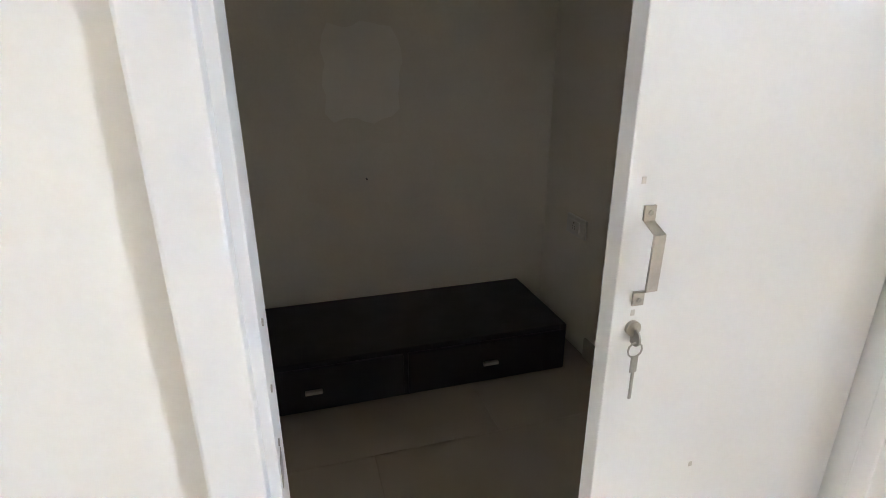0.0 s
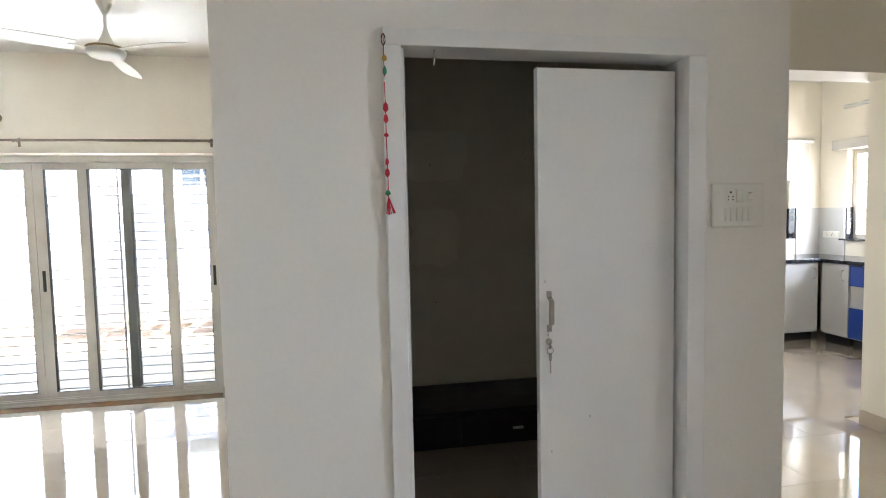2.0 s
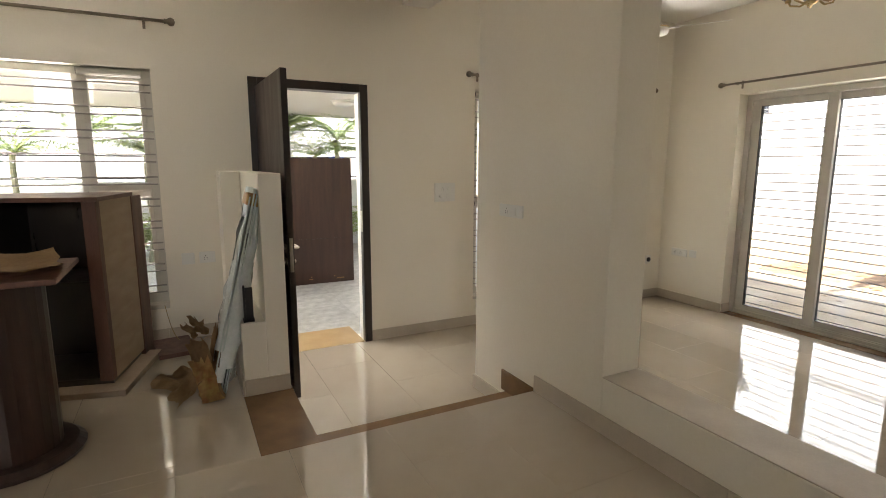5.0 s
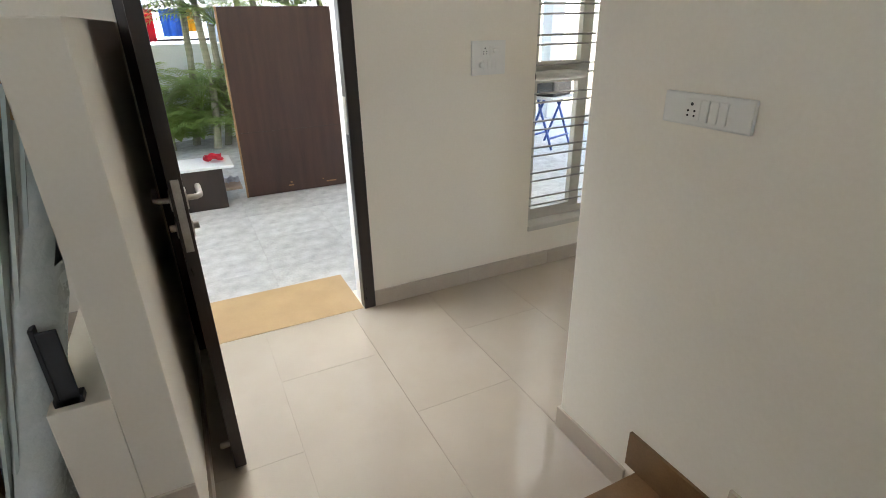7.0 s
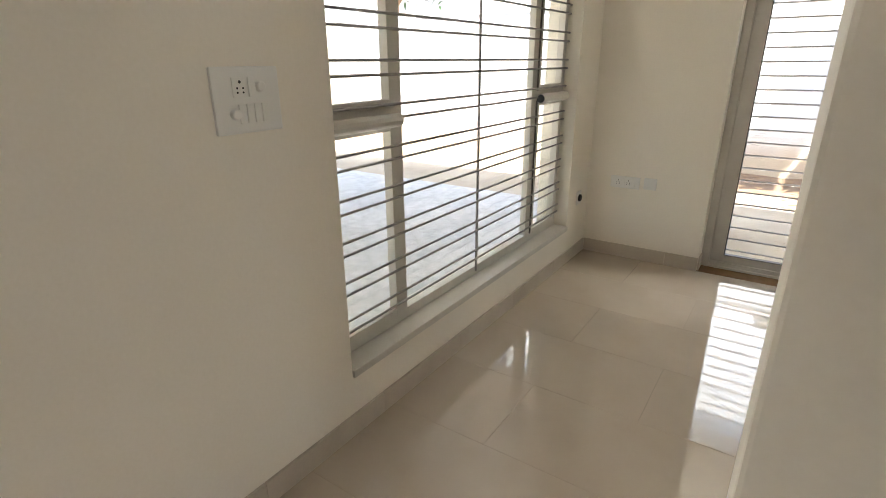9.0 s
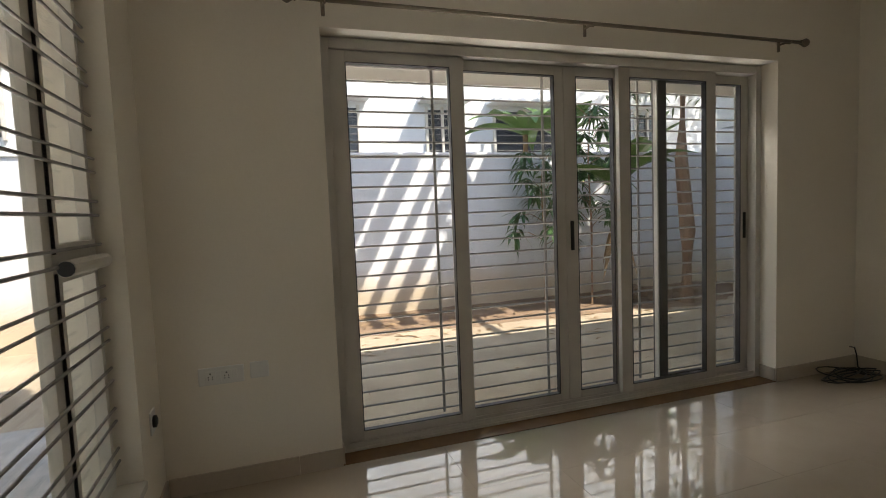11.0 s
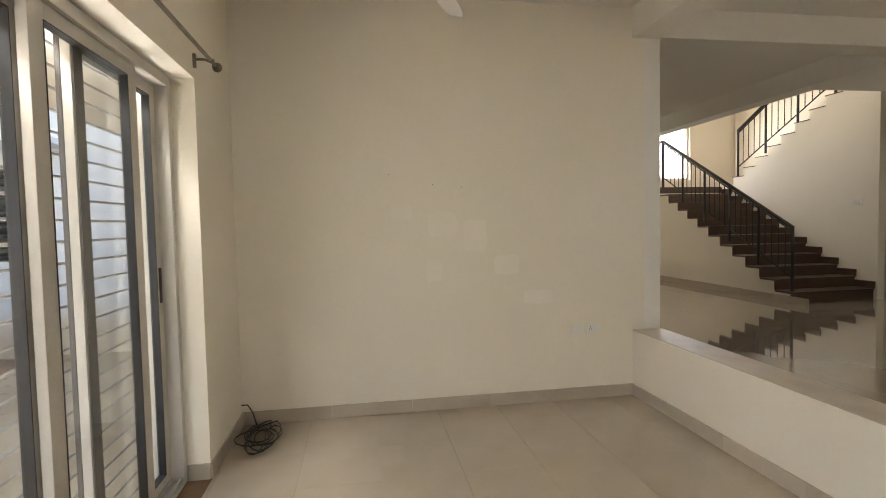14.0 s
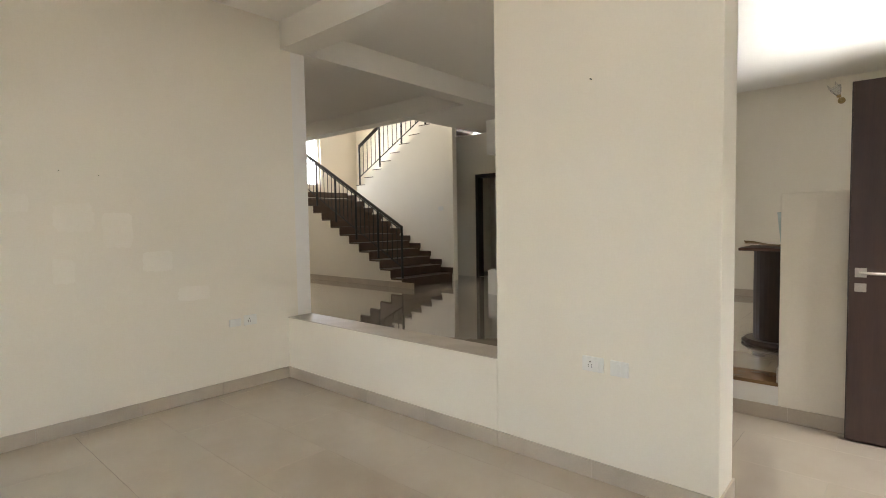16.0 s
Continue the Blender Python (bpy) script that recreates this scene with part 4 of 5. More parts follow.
crumpled_sheet("cardboard_sheet", (1.44, -2.76, HALL + 0.851), 0.52, 0.50, 0.05, "torn brown cardboard lying on the pedestal table", M_CARD, 3, rz=12)
crumpled_sheet("cardboard_scrap", (0.93, -2.07, HALL + 0.006), 0.30, 0.24, 0.10, "bent cardboard scrap lying on the floor", M_CARD, 5, rz=35)

gl = thing("glass_bundle", (1.13, -1.93, HALL), "bundle of long glass strips in plastic wrap leaning on the partition", "glass bundle")
lean = pose(0, 0, 0.01, -13.5, 0, 0)
for i in range(6):
    bm = box(-0.10 + 0.012 * i, 0.09 - 0.01 * i, 0.014 * i, 0.014 * i + 0.008, 0.0, 1.16 + 0.012 * ((i * 3) % 5))
    bmesh.ops.transform(bm, matrix=lean @ pose(0.0, 0, 0, 0, 4 - i * 1.2, (i - 3) * 2), verts=bm.verts[:])
    part("glass_strip", bm, M_SHEETGLASS, gl)
bm = bmesh.new()
rngw = random.Random(4)
rows = []
for j in range(14):
    z = 0.10 + 1.10 * j / 13
    w = 0.125 - 0.045 * j / 13
    rows.append([bm.verts.new(lean @ Vector((w * math.cos(a) * (1 + rngw.uniform(-.12, .12)) - 0.002 * j, 0.035 + (0.075 - 0.002 * j) * math.sin(a) * (1 + rngw.uniform(-.2, .2)), z))) for a in [k * math.pi / 6 for k in range(12)]])
for a, b_ in zip(rows, rows[1:]):
    for k in range(12):
        if rngw.random() > 0.10:
            bm.faces.new((a[k], a[(k + 1) % 12], b_[(k + 1) % 12], b_[k]))
part("plastic_wrap", bm, M_WRAP, gl, "crumpled clear plastic wrap", smooth=True)
bm = box(-0.085, 0.08, -0.02, 0.09, 1.10, 1.17, 0.01)
bmesh.ops.transform(bm, matrix=lean, verts=bm.verts[:])
part("tape_band", bm, M_TAPE, gl, "orange and yellow printed tape")
rngc = random.Random(23)


def torn_card(w, h, dents, m, nx=7, nz=9, th=0.005):
    """A buckled, torn sheet of carton standing in its own plane, laid out by m."""
    bm = bmesh.new()
    ph = rngc.uniform(0, 6)
    vs = [[bm.verts.new((w * (i / nx - 0.5) + rngc.uniform(-0.012, 0.012) * (1 if j in (0, nz) else 0.3),
                         dents * (math.sin(i * 1.1 + ph) * 0.6 + math.sin(j * 0.9 + ph * 2) * 0.7 + rngc.uniform(-0.3, 0.3)),
                         h * j / nz + (rngc.uniform(-0.03, 0.03) if j == nz else 0))) for j in range(nz + 1)] for i in range(nx + 1)]
    for i in range(nx):
        for j in range(nz):
            bm.faces.new((vs[i][j], vs[i + 1][j], vs[i + 1][j + 1], vs[i][j + 1]))
    bmesh.ops.solidify(bm, geom=bm.faces[:], thickness=th)
    bmesh.ops.transform(bm, matrix=m, verts=bm.verts[:])
    return bm


for x, y, rx, ry, rz, w, h in ((0.0, -0.035, -13, 3, 0, 0.16, 0.40), (0.105, 0.02, -4, -13, 80, 0.10, 0.36), (-0.09, 0.02, -4, 13, 96, 0.10, 0.34)):
    part("cardboard_sleeve", torn_card(w, h, 0.009, pose(x, y, 0.004, rx, ry, rz)), M_CARD, gl, "crumpled torn cardboard sleeve")
part("tape_wrap", torn_card(0.105, 0.24, 0.006, pose(0.125, 0.005, 0.004, -4, -13, 78)), M_TAPE, gl, "yellow and red printed tape")
part("tape_wrap", torn_card(0.11, 0.16, 0.006, pose(0.03, -0.055, 0.004, -13, 3, 8)), M_TAPE, gl, "yellow and red printed tape")
for x, y, z, rx, rz, w, h in ((0.02, -0.06, 0.13, 128, 25, 0.17, 0.17), (0.03, -0.05, 0.36, 40, -18, 0.10, 0.10), (-0.03, -0.02, 0.36, 25, 40, 0.10, 0.10)):
    part("torn_flap", torn_card(w, h, 0.010, pose(x, y, z, rx, 0, rz)), M_CARD, gl, "torn cardboard flap")
bk = thing("black_bracket", (1.205, -1.685, 0.675), "black folded metal bracket leaning on the partition ledge", "bracket")
bm = box(-0.005, 0.03, -0.05, -0.04, 0, 0.21, 0.002)
add_box(bm, 0.022, 0.03, -0.04, 0.0, 0.0, 0.20, 0.002)
add_box(bm, -0.005, 0.03, -0.055, 0.005, 0.0, 0.02, 0.002)
part("bracket_body", bm, M_BLACK, bk)
pl = thing("loose_board", (0.19, -2.14, HALL), "dusty brown board lying on the floor", "board", rz=8)
part("board", box(-0.16, 0.22, -0.10, 0.14, 0.0, 0.03, 0.003), M_LAM, pl)
tagged(part("loose_wire", tube([(0.12 + 0.06 * math.sin(i * 0.5), -2.16 + 0.012 * i, HALL + 0.006 + 0.30 * max(0, (9 - i) / 9) ** 2) for i in range(26)], 0.0025, 5), M_BRASS), "thin loose copper wire hanging to the floor", "wire")

# ---- kitchen ----
M_GREYDOOR = material("grey_laminate", (0.45, 0.45, 0.44), 0.35, scale=4, fine=90, amount=0.08, bump=0.02)
M_BLUE = material("blue_laminate", (0.02, 0.06, 0.30), 0.3, scale=4, fine=90, amount=0.15, bump=0.02)
M_TOP = material("black_granite", (0.02, 0.022, 0.028), 0.1, scale=20, fine=300, amount=0.5, bump=0.0)
M_WTILE = material("grey_wall_tile", (0.55, 0.55, 0.53), 0.25, scale=3, fine=120, amount=0.12, bump=0.02, random_tint=0.05)
zk = 1.08
wt = tagged(part("worktop", add_box(box(7.6, 10.52, 2.66, 3.25, zk, zk + 0.035, 0.003), 9.93, 10.52, 1.0, 2.66, zk, zk + 0.035, 0.003), M_TOP), "black granite kitchen worktop along two walls", "worktop")


def base_cabinet(at, rz, w, doors, label, open_top=False):
    c = thing("base_cabinet", at, label, "kitchen cabinet", "kitchen cabinets", rz=rz)
    part("plinth", box(0.02, w - 0.02, 0.05, 0.55, 0.0, 0.09), M_BLACK, c)
    part("body", box(0, w, 0.022, 0.56, 0.09, zk - HALL - 0.002), M_GREYDOOR, c)
    for x0, x1, z0, z1, m in doors:
        dd = part("door", box(x0 + 0.003, x1 - 0.003, 0, 0.02, z0, z1, 0.003), m, c)
        part("handle", tube([(x1 - 0.05, 0.0, z1 - 0.16), (x1 - 0.05, -0.025, z1 - 0.15), (x1 - 0.05, -0.025, z1 - 0.06), (x1 - 0.05, 0.0, z1 - 0.05)], 0.005, 6), M_STEEL, dd)
    return c


base_cabinet((8.83, 2.68, HALL), 0, 1.1, [(0, 0.55, 0.1, 0.82, M_GREYDOOR), (0.55, 1.1, 0.1, 0.82, M_GREYDOOR)], "grey laminate base cabinet under the black worktop")
base_cabinet((9.95, 2.66, HALL), -90, 0.30, [(0, 0.30, 0.1, 0.82, M_GREYDOOR)], "grey laminate corner cabinet under the black worktop")
base_cabinet((9.95, 2.355, HALL), -90, 1.2, [(0, 0.6, 0.62, 0.82, M_BLUE), (0, 0.6, 0.1, 0.40, M_BLUE), (0.6, 1.2, 0.1, 0.82, M_BLUE)], "blue fronted kitchen cabinet with an open wire tray bay")
structure("splashback", add_box(box(7.6, 9.25, 3.235, 3.25, zk + 0.035, 1.65), 10.2, 10.505, 3.235, 3.25, zk + 0.035, 1.65), M_WTILE, "grey tiled splashback", "splashback")
structure("splashback_east", add_box(box(10.505, 10.52, 2.92, 3.235, zk + 0.035, 1.65), 10.505, 10.52, 1.0, 1.7, zk + 0.035, 1.65), M_WTILE, "grey tiled splashback", "splashback")
w = thing("window_3", (0, 0, 0), "white framed kitchen window with bars", "window", kind="structure")
for y in (1.7, 2.28, 2.87):
    part("window_frame", box(10.60, 10.65, y, y + 0.05, 1.30, 2.28, 0.003), M_WFRAME, w)
for z in (1.30, 2.23):
    part("window_frame", box(10.60, 10.65, 1.75, 2.87, z, z + 0.05, 0.003), M_WFRAME, w)
part("blind_box", box(10.44, 10.52, 1.62, 3.04, 2.28, 2.39, 0.01), M_FRAME, w, "grey roller blind box")
part("window_sill", box(10.45, 10.60, 1.68, 2.94, 1.285, 1.303, 0.003), M_TOP, w, "black granite sill")
part("side_lining", box(10.52, 10.60, 2.905, 2.925, 1.303, 1.65), M_TOP, w, "black granite side lining")
for k in range(8):
    part("bar", rod((10.68, 1.7, 1.4 + 0.105 * k), (10.68, 2.92, 1.4 + 0.105 * k), 0.006, seg=6), M_BAR, w)
w = thing("window_4", (0, 0, 0), "white framed kitchen window with a half-drawn blind", "window", kind="structure")
for x in (9.25, 9.70, 10.15):
    part("window_frame", box(x, x + 0.05, 3.36, 3.41, 1.31, 2.2, 0.003), M_WFRAME, w)
for z in (1.31, 2.15):
    part("window_frame", box(9.30, 10.15, 3.36, 3.41, z, z + 0.05, 0.003), M_WFRAME, w)
part("blind", box(9.12, 10.33, 3.222, 3.230, 1.99, 2.40, 0.002), M_FRAME, w, "grey roller blind half drawn")
part("blind_tube", rod((9.08, 3.215, 2.41), (10.37, 3.215, 2.41), 0.03, seg=12), M_FRAME, w, "grey blind tube")
part("blind_rail", box(9.12, 10.34, 3.216, 3.234, 1.97, 1.995, 0.003), M_FRAME, w)
part("window_sill", box(9.25, 10.2, 3.24, 3.36, 1.30, 1.312, 0.002), M_TOP, w, "black granite sill")
part("side_lining", box(10.185, 10.205, 3.25, 3.36, 1.312, 1.65), M_TOP, w, "black granite side lining")
switch_plate((10.505, 3.075, 1.345), -90, 0.20, 0.075, ("psps",), "white socket plate on the grey splashback")
tl = thing("tube_light", (0, 0, 0), "white wall-mounted tube light fitting, switched off", "tube light")
part("batten", box(10.485, 10.52, 1.75, 2.95, 2.73, 2.77, 0.003), M_PLASTIC, tl)
part("tube", rod((10.468, 1.78, 2.75), (10.468, 2.92, 2.75), 0.013, seg=10), M_PLASTIC, tl, "opal glass tube")

# stair window and back-room door
w = thing("window_5", (0, 0, 0), "white framed stair window", "window", kind="structure")
for y in (-5.15, -4.45, -3.75):
    part("window_frame", box(11.45, 11.5, y, y + 0.05, 2.30, 3.75, 0.003), M_WFRAME, w)
for z in (2.30, 3.70):
    part("window_frame", box(11.45, 11.5, -5.10, -3.75, z, z + 0.05, 0.003), M_WFRAME, w)
for k in range(12):
    part("bar", rod((11.53, -5.15, 2.40 + 0.11 * k), (11.53, -3.70, 2.40 + 0.11 * k), 0.006, seg=6), M_BAR, w)
d = thing("door_3", (0, 0, 0), "white door frame of the back room", "door frame", kind="structure")
part("jamb", box(6.32, 6.39, -5.90, -5.74, HALL, 2.30, 0.004), M_WHITE_DOOR, d)
part("jamb", box(6.98, 7.05, -5.90, -5.74, HALL, 2.30, 0.004), M_BLACKWOOD, d)
part("head", box(6.39, 6.98, -5.90, -5.74, 2.23, 2.30, 0.004), M_BLACKWOOD, d)
bd = thing("back_door", (6.60, -5.85, HALL), "grey door standing ajar in the back room", "door", rz=-60)
part("leaf", box(0, 0.6, -0.035, 0, 0.01, 1.97, 0.003), M_GREYDOOR, bd)

# ---- outside: ground, walls, porch ----
structure("ground", box(-60, 60, -60, 60, -0.5, -0.17), M_SAND, "sandy garden soil with dry litter", "ground")
structure("pavement", box(-6.0, -0.23, -6, 4.55, -0.17, -0.075), M_GROUT, "bed of the grey granite paved porch", "pavement")
structure("garden_wall", box(-7, 14, 7.6, 7.8, -0.3, 2.13), M_GARDEN, "white lime-washed compound wall", "wall")
structure("garden_wall_coping", box(-7, 14, 7.57, 7.83, 2.13, 2.17, 0.008), M_OUTWALL, "white coping of the compound wall", "wall")
structure("porch_wall", box(-6.4, -6.25, -6, 4.6, -0.3, 1.25), M_OUTWALL, "white porch boundary wall", "wall")
structure("porch_roof", box(-5.0, -0.23, -6.2, 4.5, 2.36, 2.55), M_CEIL, "white porch roof slab", "roof")
structure("porch_column", box(-5.0, -4.75, 4.2, 4.45, -0.17, 2.36, 0.01), M_OUTWALL, "white square porch column", "column")
structure("eaves", box(-0.23, 8.4, 3.346, 4.35, 2.32, 2.46), M_CEIL, "white concrete eaves above the sliding doors", "roof")
structure("parapet", box(-0.23, 8.4, 3.1, 3.345, CEIL + 0.15, 3.55), M_OUTWALL, "white roof parapet", "wall")
dome = thing("porch_lamp", (-2.43, -0.06, 2.36), "round white glass ceiling lamp, switched off", "ceiling lamp")
part("base", lathe([(0.15, 0.0), (0.155, -0.012), (0.145, -0.02)], seg=32), M_PLASTIC, dome)
part("bowl", lathe([(0.145, -0.02), (0.13, -0.05), (0.09, -0.075), (0.04, -0.088), (0.0, -0.09)], seg=32), M_PLASTIC, dome, "opal glass bowl", smooth=True)
# unseen slats, added above the roof to throw slanting shade on the garden wall
ps = thing("shade_band_slats", (0, 0, 0), "unseen slats added over the garden to cast bands of shade", "sunshade", kind="structure")
for a, b in ((1.24, 2.0), (2.08, 2.38), (2.6, 2.75), (2.97, 3.2), (3.38, 4.45), (4.6, 5.6), (5.8, 7.0)):
    part("slat", box(a + 1.54, b + 1.54, 4.2, 6.7, 4.38, 4.42, 0.005), M_OUTWALL, ps)
for x in (2.9, 5.5, 8.4):
    part("joist", box(x - 0.04, x + 0.04, 3.2, 6.6, 4.30, 4.38), M_OUTWALL, ps)
    part("post", box(x - 0.04, x + 0.04, 3.18, 3.28, 3.55, 4.30), M_OUTWALL, ps)
part("cross_beam", box(2.78, 8.54, 6.6, 6.68, 4.28, 4.38), M_OUTWALL, ps)
# annex that closes the garden to the east
an = thing("annex", (0, 0, 0), "white side wing with a louvred window", "building")
part("wall", add_box(add_box(add_box(box(8.2, 8.45, 3.3, 6.0, -0.3, 6), 8.2, 8.45, 6.95, 7.6, -0.3, 6), 8.2, 8.45, 6.0, 6.95, -0.3, 1.0), 8.2, 8.45, 6.0, 6.95, 2.35, 6), M_GARDEN, an)
part("sunshade", box(7.75, 8.2, 5.8, 7.1, 2.5, 2.58, 0.005), M_OUTWALL, an)
wf = part("window", box(8.23, 8.29, 6.0, 6.06, 1.0, 2.35, 0.003), M_PLASTIC, an)
for y in (6.45, 6.89):
    part("window_frame", box(8.23, 8.29, y, y + 0.06, 1.0, 2.35, 0.003), M_PLASTIC, wf)
for z in (1.0, 2.29):
    part("window_frame", box(8.23, 8.29, 6.06, 6.89, z, z + 0.06, 0.003), M_PLASTIC, wf)
for k in range(13):
    bm = box(-0.035, 0.035, 6.06, 6.89, -0.004, 0.004)
    bmesh.ops.transform(bm, matrix=pose(8.30, 0, 1.10 + 0.095 * k, 0, 40, 0), verts=bm.verts[:])
    part("louvre", bm, M_DFRAME, wf)
# black sheet stands in for the unlit room behind the louvres
part("dark_backing", box(8.40, 8.44, 6.0, 6.95, 1.0, 2.35), M_BLACK, wf)


def neighbour(name, x0, x1, y0, y1, top, wins, facing, label):
    """A white house beyond the wall: shell, flat roof edge and framed dark windows."""
    h = thing(name, (0, 0, 0), label, "building")
    part("wall", box(x0, x1, y0, y1, -0.3, top), M_OUTWALL, h)
    part("roof", box(x0 - 0.3, x1 + 0.3, y0 - 0.3, y1 + 0.3, top, top + 0.18, 0.02), M_OUTWALL, h)
    for u, z, w, hh in wins:
        if facing == "-y":
            g = part("window", box(u - w / 2, u + w / 2, y0 - 0.012, y0 - 0.004, z, z + hh), M_DARKGLASS, h)
            for a, b in ((u - w / 2 - 0.05, u - w / 2), (u - 0.025, u + 0.025), (u + w / 2, u + w / 2 + 0.05)):
                part("window_frame", box(a, b, y0 - 0.06, y0, z - 0.05, z + hh + 0.05), M_FRAME, g)
            for k in range(int(hh / 0.16)):
                part("bar", rod((u - w / 2, y0 - 0.05, z + 0.08 + 0.16 * k), (u + w / 2, y0 - 0.05, z + 0.08 + 0.16 * k), 0.008, seg=5), M_BAR, g)
            part("window_hood", box(u - w / 2 - 0.2, u + w / 2 + 0.2, y0 - 0.45, y0, z + hh + 0.12, z + hh + 0.20, 0.01), M_OUTWALL, g)
        else:
            g = part("window", box(x1 + 0.004, x1 + 0.012, u - w / 2, u + w / 2, z, z + hh), M_DARKGLASS, h)
            for a, b in ((u - w / 2 - 0.05, u - w / 2), (u - 0.025, u + 0.025), (u + w / 2, u + w / 2 + 0.05)):
                part("window_frame", box(x1, x1 + 0.06, a, b, z - 0.05, z + hh + 0.05), M_FRAME, g)
            part("window_hood", box(x1, x1 + 0.45, u - w / 2 - 0.2, u + w / 2 + 0.2, z + hh + 0.12, z + hh + 0.20, 0.01), M_OUTWALL, g)
    return h


M_DARKGLASS = material("dark_window_glass", (0.035, 0.04, 0.05), 0.12, scale=5, fine=40, amount=0.3, bump=0.0)
neighbour("neighbour_house", -9, 16, 10.4, 16, 6.5, [(-4.95, 2.75, 0.95, 1.15), (-3.7, 2.75, 0.75, 1.15), (1.85, 2.45, 0.85, 0.9), (4.0, 2.45, 0.62, 0.9), (5.85, 2.45, 1.35, 0.9), (9.05, 2.45, 0.6, 0.9)], "-y", "white neighbouring house behind the compound wall with barred windows")
neighbour("neighbour_villa", -20, -11, -12, 7, 7.0, [(-8, 1.2, 1.6, 1.4), (4.5, 1.2, 1.4, 1.4), (-4.5, 4.2, 1.4, 1.4), (0.5, 4.2, 1.6, 1.4)], "+x", "white neighbouring villa across the lane")

# iron lattice fence on the porch wall, washing on it
M_LATTICE = material("dark_fence_paint", (0.03, 0.03, 0.035), 0.5, 0.3, scale=8, fine=90, amount=0.3, bump=0.02)
fe = thing("lattice_fence", (-6.33, 0, 1.25), "dark iron lattice fence on top of the white wall", "fence")
for z in (0.04, 0.42, 0.95):
    part("fence_rail", box(-0.012, 0.012, -5.5, 4.4, z, z + 0.03), M_LATTICE, fe)
for k in range(40):
    y = -5.4 + k * 0.245
    part("lattice_bar", rod((0, y, 0.45), (0, y + 0.245, 0.95), 0.006, seg=5), M_LATTICE, fe)
    part("lattice_bar", rod((0, y + 0.245, 0.45), (0, y, 0.95), 0.006, seg=5), M_LATTICE, fe)
for y, w, h, col, lab in ((-1.62, 0.34, 0.42, (0.55, 0.03, 0.06), "red"), (-1.22, 0.30, 0.36, (0.10, 0.22, 0.55), "blue"), (-0.95, 0.22, 0.3, (0.65, 0.40, 0.05), "orange"), (-0.62, 0.34, 0.45, (0.55, 0.62, 0.72), "pale blue"), (0.9, 0.3, 0.4, (0.05, 0.10, 0.32), "navy")):
    mc = material("cloth_" + lab.replace(" ", "_"), col, 0.9, scale=7, fine=200, amount=0.3, bump=0.2)
    bm = bmesh.new()
    n = 8
    vs = [[bm.verts.new((0.025 + 0.018 * math.sin(i * 1.7 + y) * (j / 6 + 0.3), (i / n - 0.5) * w * (1 - 0.05 * j / 6), -h * j / 6)) for j in range(7)] for i in range(n + 1)]
    for i in range(n):
        for j in range(6):
            bm.faces.new((vs[i][j], vs[i + 1][j], vs[i + 1][j + 1], vs[i][j + 1]))
    bmesh.ops.solidify(bm, geom=bm.faces[:], thickness=0.004)
    ob = part("washing", bm, mc)
    ob.matrix_world = pose(-6.32, y, 1.25 + 0.46)
    tagged(ob, lab + " cloth hung over the iron fence to dry", "laundry")

# leaning board, low cabinet, trestle on the porch
db = thing("leaning_board", (-2.66, -0.41, -0.06), "dark brown veneered door panel standing on the porch", "board")
part("panel", box(-0.02, 0.02, -0.51, 0.50, 0.01, 1.69, 0.003), M_DARKWOOD, db)
part("panel_edge", box(-0.02, 0.024, -0.525, -0.51, 0.01, 1.69), M_CARD, db)
part("groove", box(0.02, 0.0215, -0.51, 0.50, 0.62, 0.626), M_BLACKWOOD, db)
part("foot_left", box(-0.25, -0.02, -0.40, -0.36, 0.0, 0.04), M_PLY, db)
for y, z, w in ((-0.12, 0.07, 0.05), (-0.10, 0.10, 0.02), (0.22, 0.09, 0.015), (0.26, 0.06, 0.10)):
    part("chipped_veneer", box(0.02, 0.0225, y, y + w, z, z + 0.012), M_CARD, db)
lc = thing("low_cabinet", (-2.62, -1.38, -0.06), "low black cabinet with a white stone top on the porch", "cabinet")
part("body", box(-0.22, 0.16, -0.42, 0.26, 0.0, 0.37, 0.004), M_BLACKWOOD, lc)
part("top", box(-0.26, 0.18, -0.46, 0.36, 0.37, 0.395, 0.004), M_OUTWALL, lc)
part("foot", box(0.10, 0.15, 0.20, 0.25, -0.0, 0.012), M_STEEL, lc)
part("side_tray", box(-0.24, -0.04, 0.27, 0.42, 0.10, 0.13, 0.004), M_PLY, lc)
crumpled_sheet("red_cloth", (-2.70, -1.17, 0.345), 0.22, 0.16, 0.05, "crumpled red cloth on the low cabinet", M_RED, 9)
crumpled_sheet("rag", (-2.80, -1.03, 0.085), 0.16, 0.12, 0.05, "grey rag on the cabinet's side tray", M_PAVE, 11)
M_TBLUE = material("blue_painted_steel", (0.04, 0.09, 0.34), 0.4, 0.2, scale=8, fine=90, amount=0.25, bump=0.02)
tr = thing("folding_trestle", (-3.05, 2.95, -0.06), "blue steel folding trestle with a white tank standing on it", "trestle", rz=20)
for y in (-0.22, 0.22):
    part("leg", tube([(-0.2, y, 0), (0.05, y, 0.62)], 0.016, 6), M_TBLUE, tr)
    part("leg", tube([(0.2, y, 0), (-0.05, y, 0.62)], 0.016, 6), M_TBLUE, tr)
for x, z in ((-0.15, 0.14), (0.15, 0.14), (0, 0.62)):
    part("crossbar", tube([(x, -0.24, z), (x, 0.24, z)], 0.014, 6), M_TBLUE, tr)
part("seat_board", box(-0.20, 0.20, -0.27, 0.27, 0.62, 0.65, 0.005), M_OUTWALL, tr)
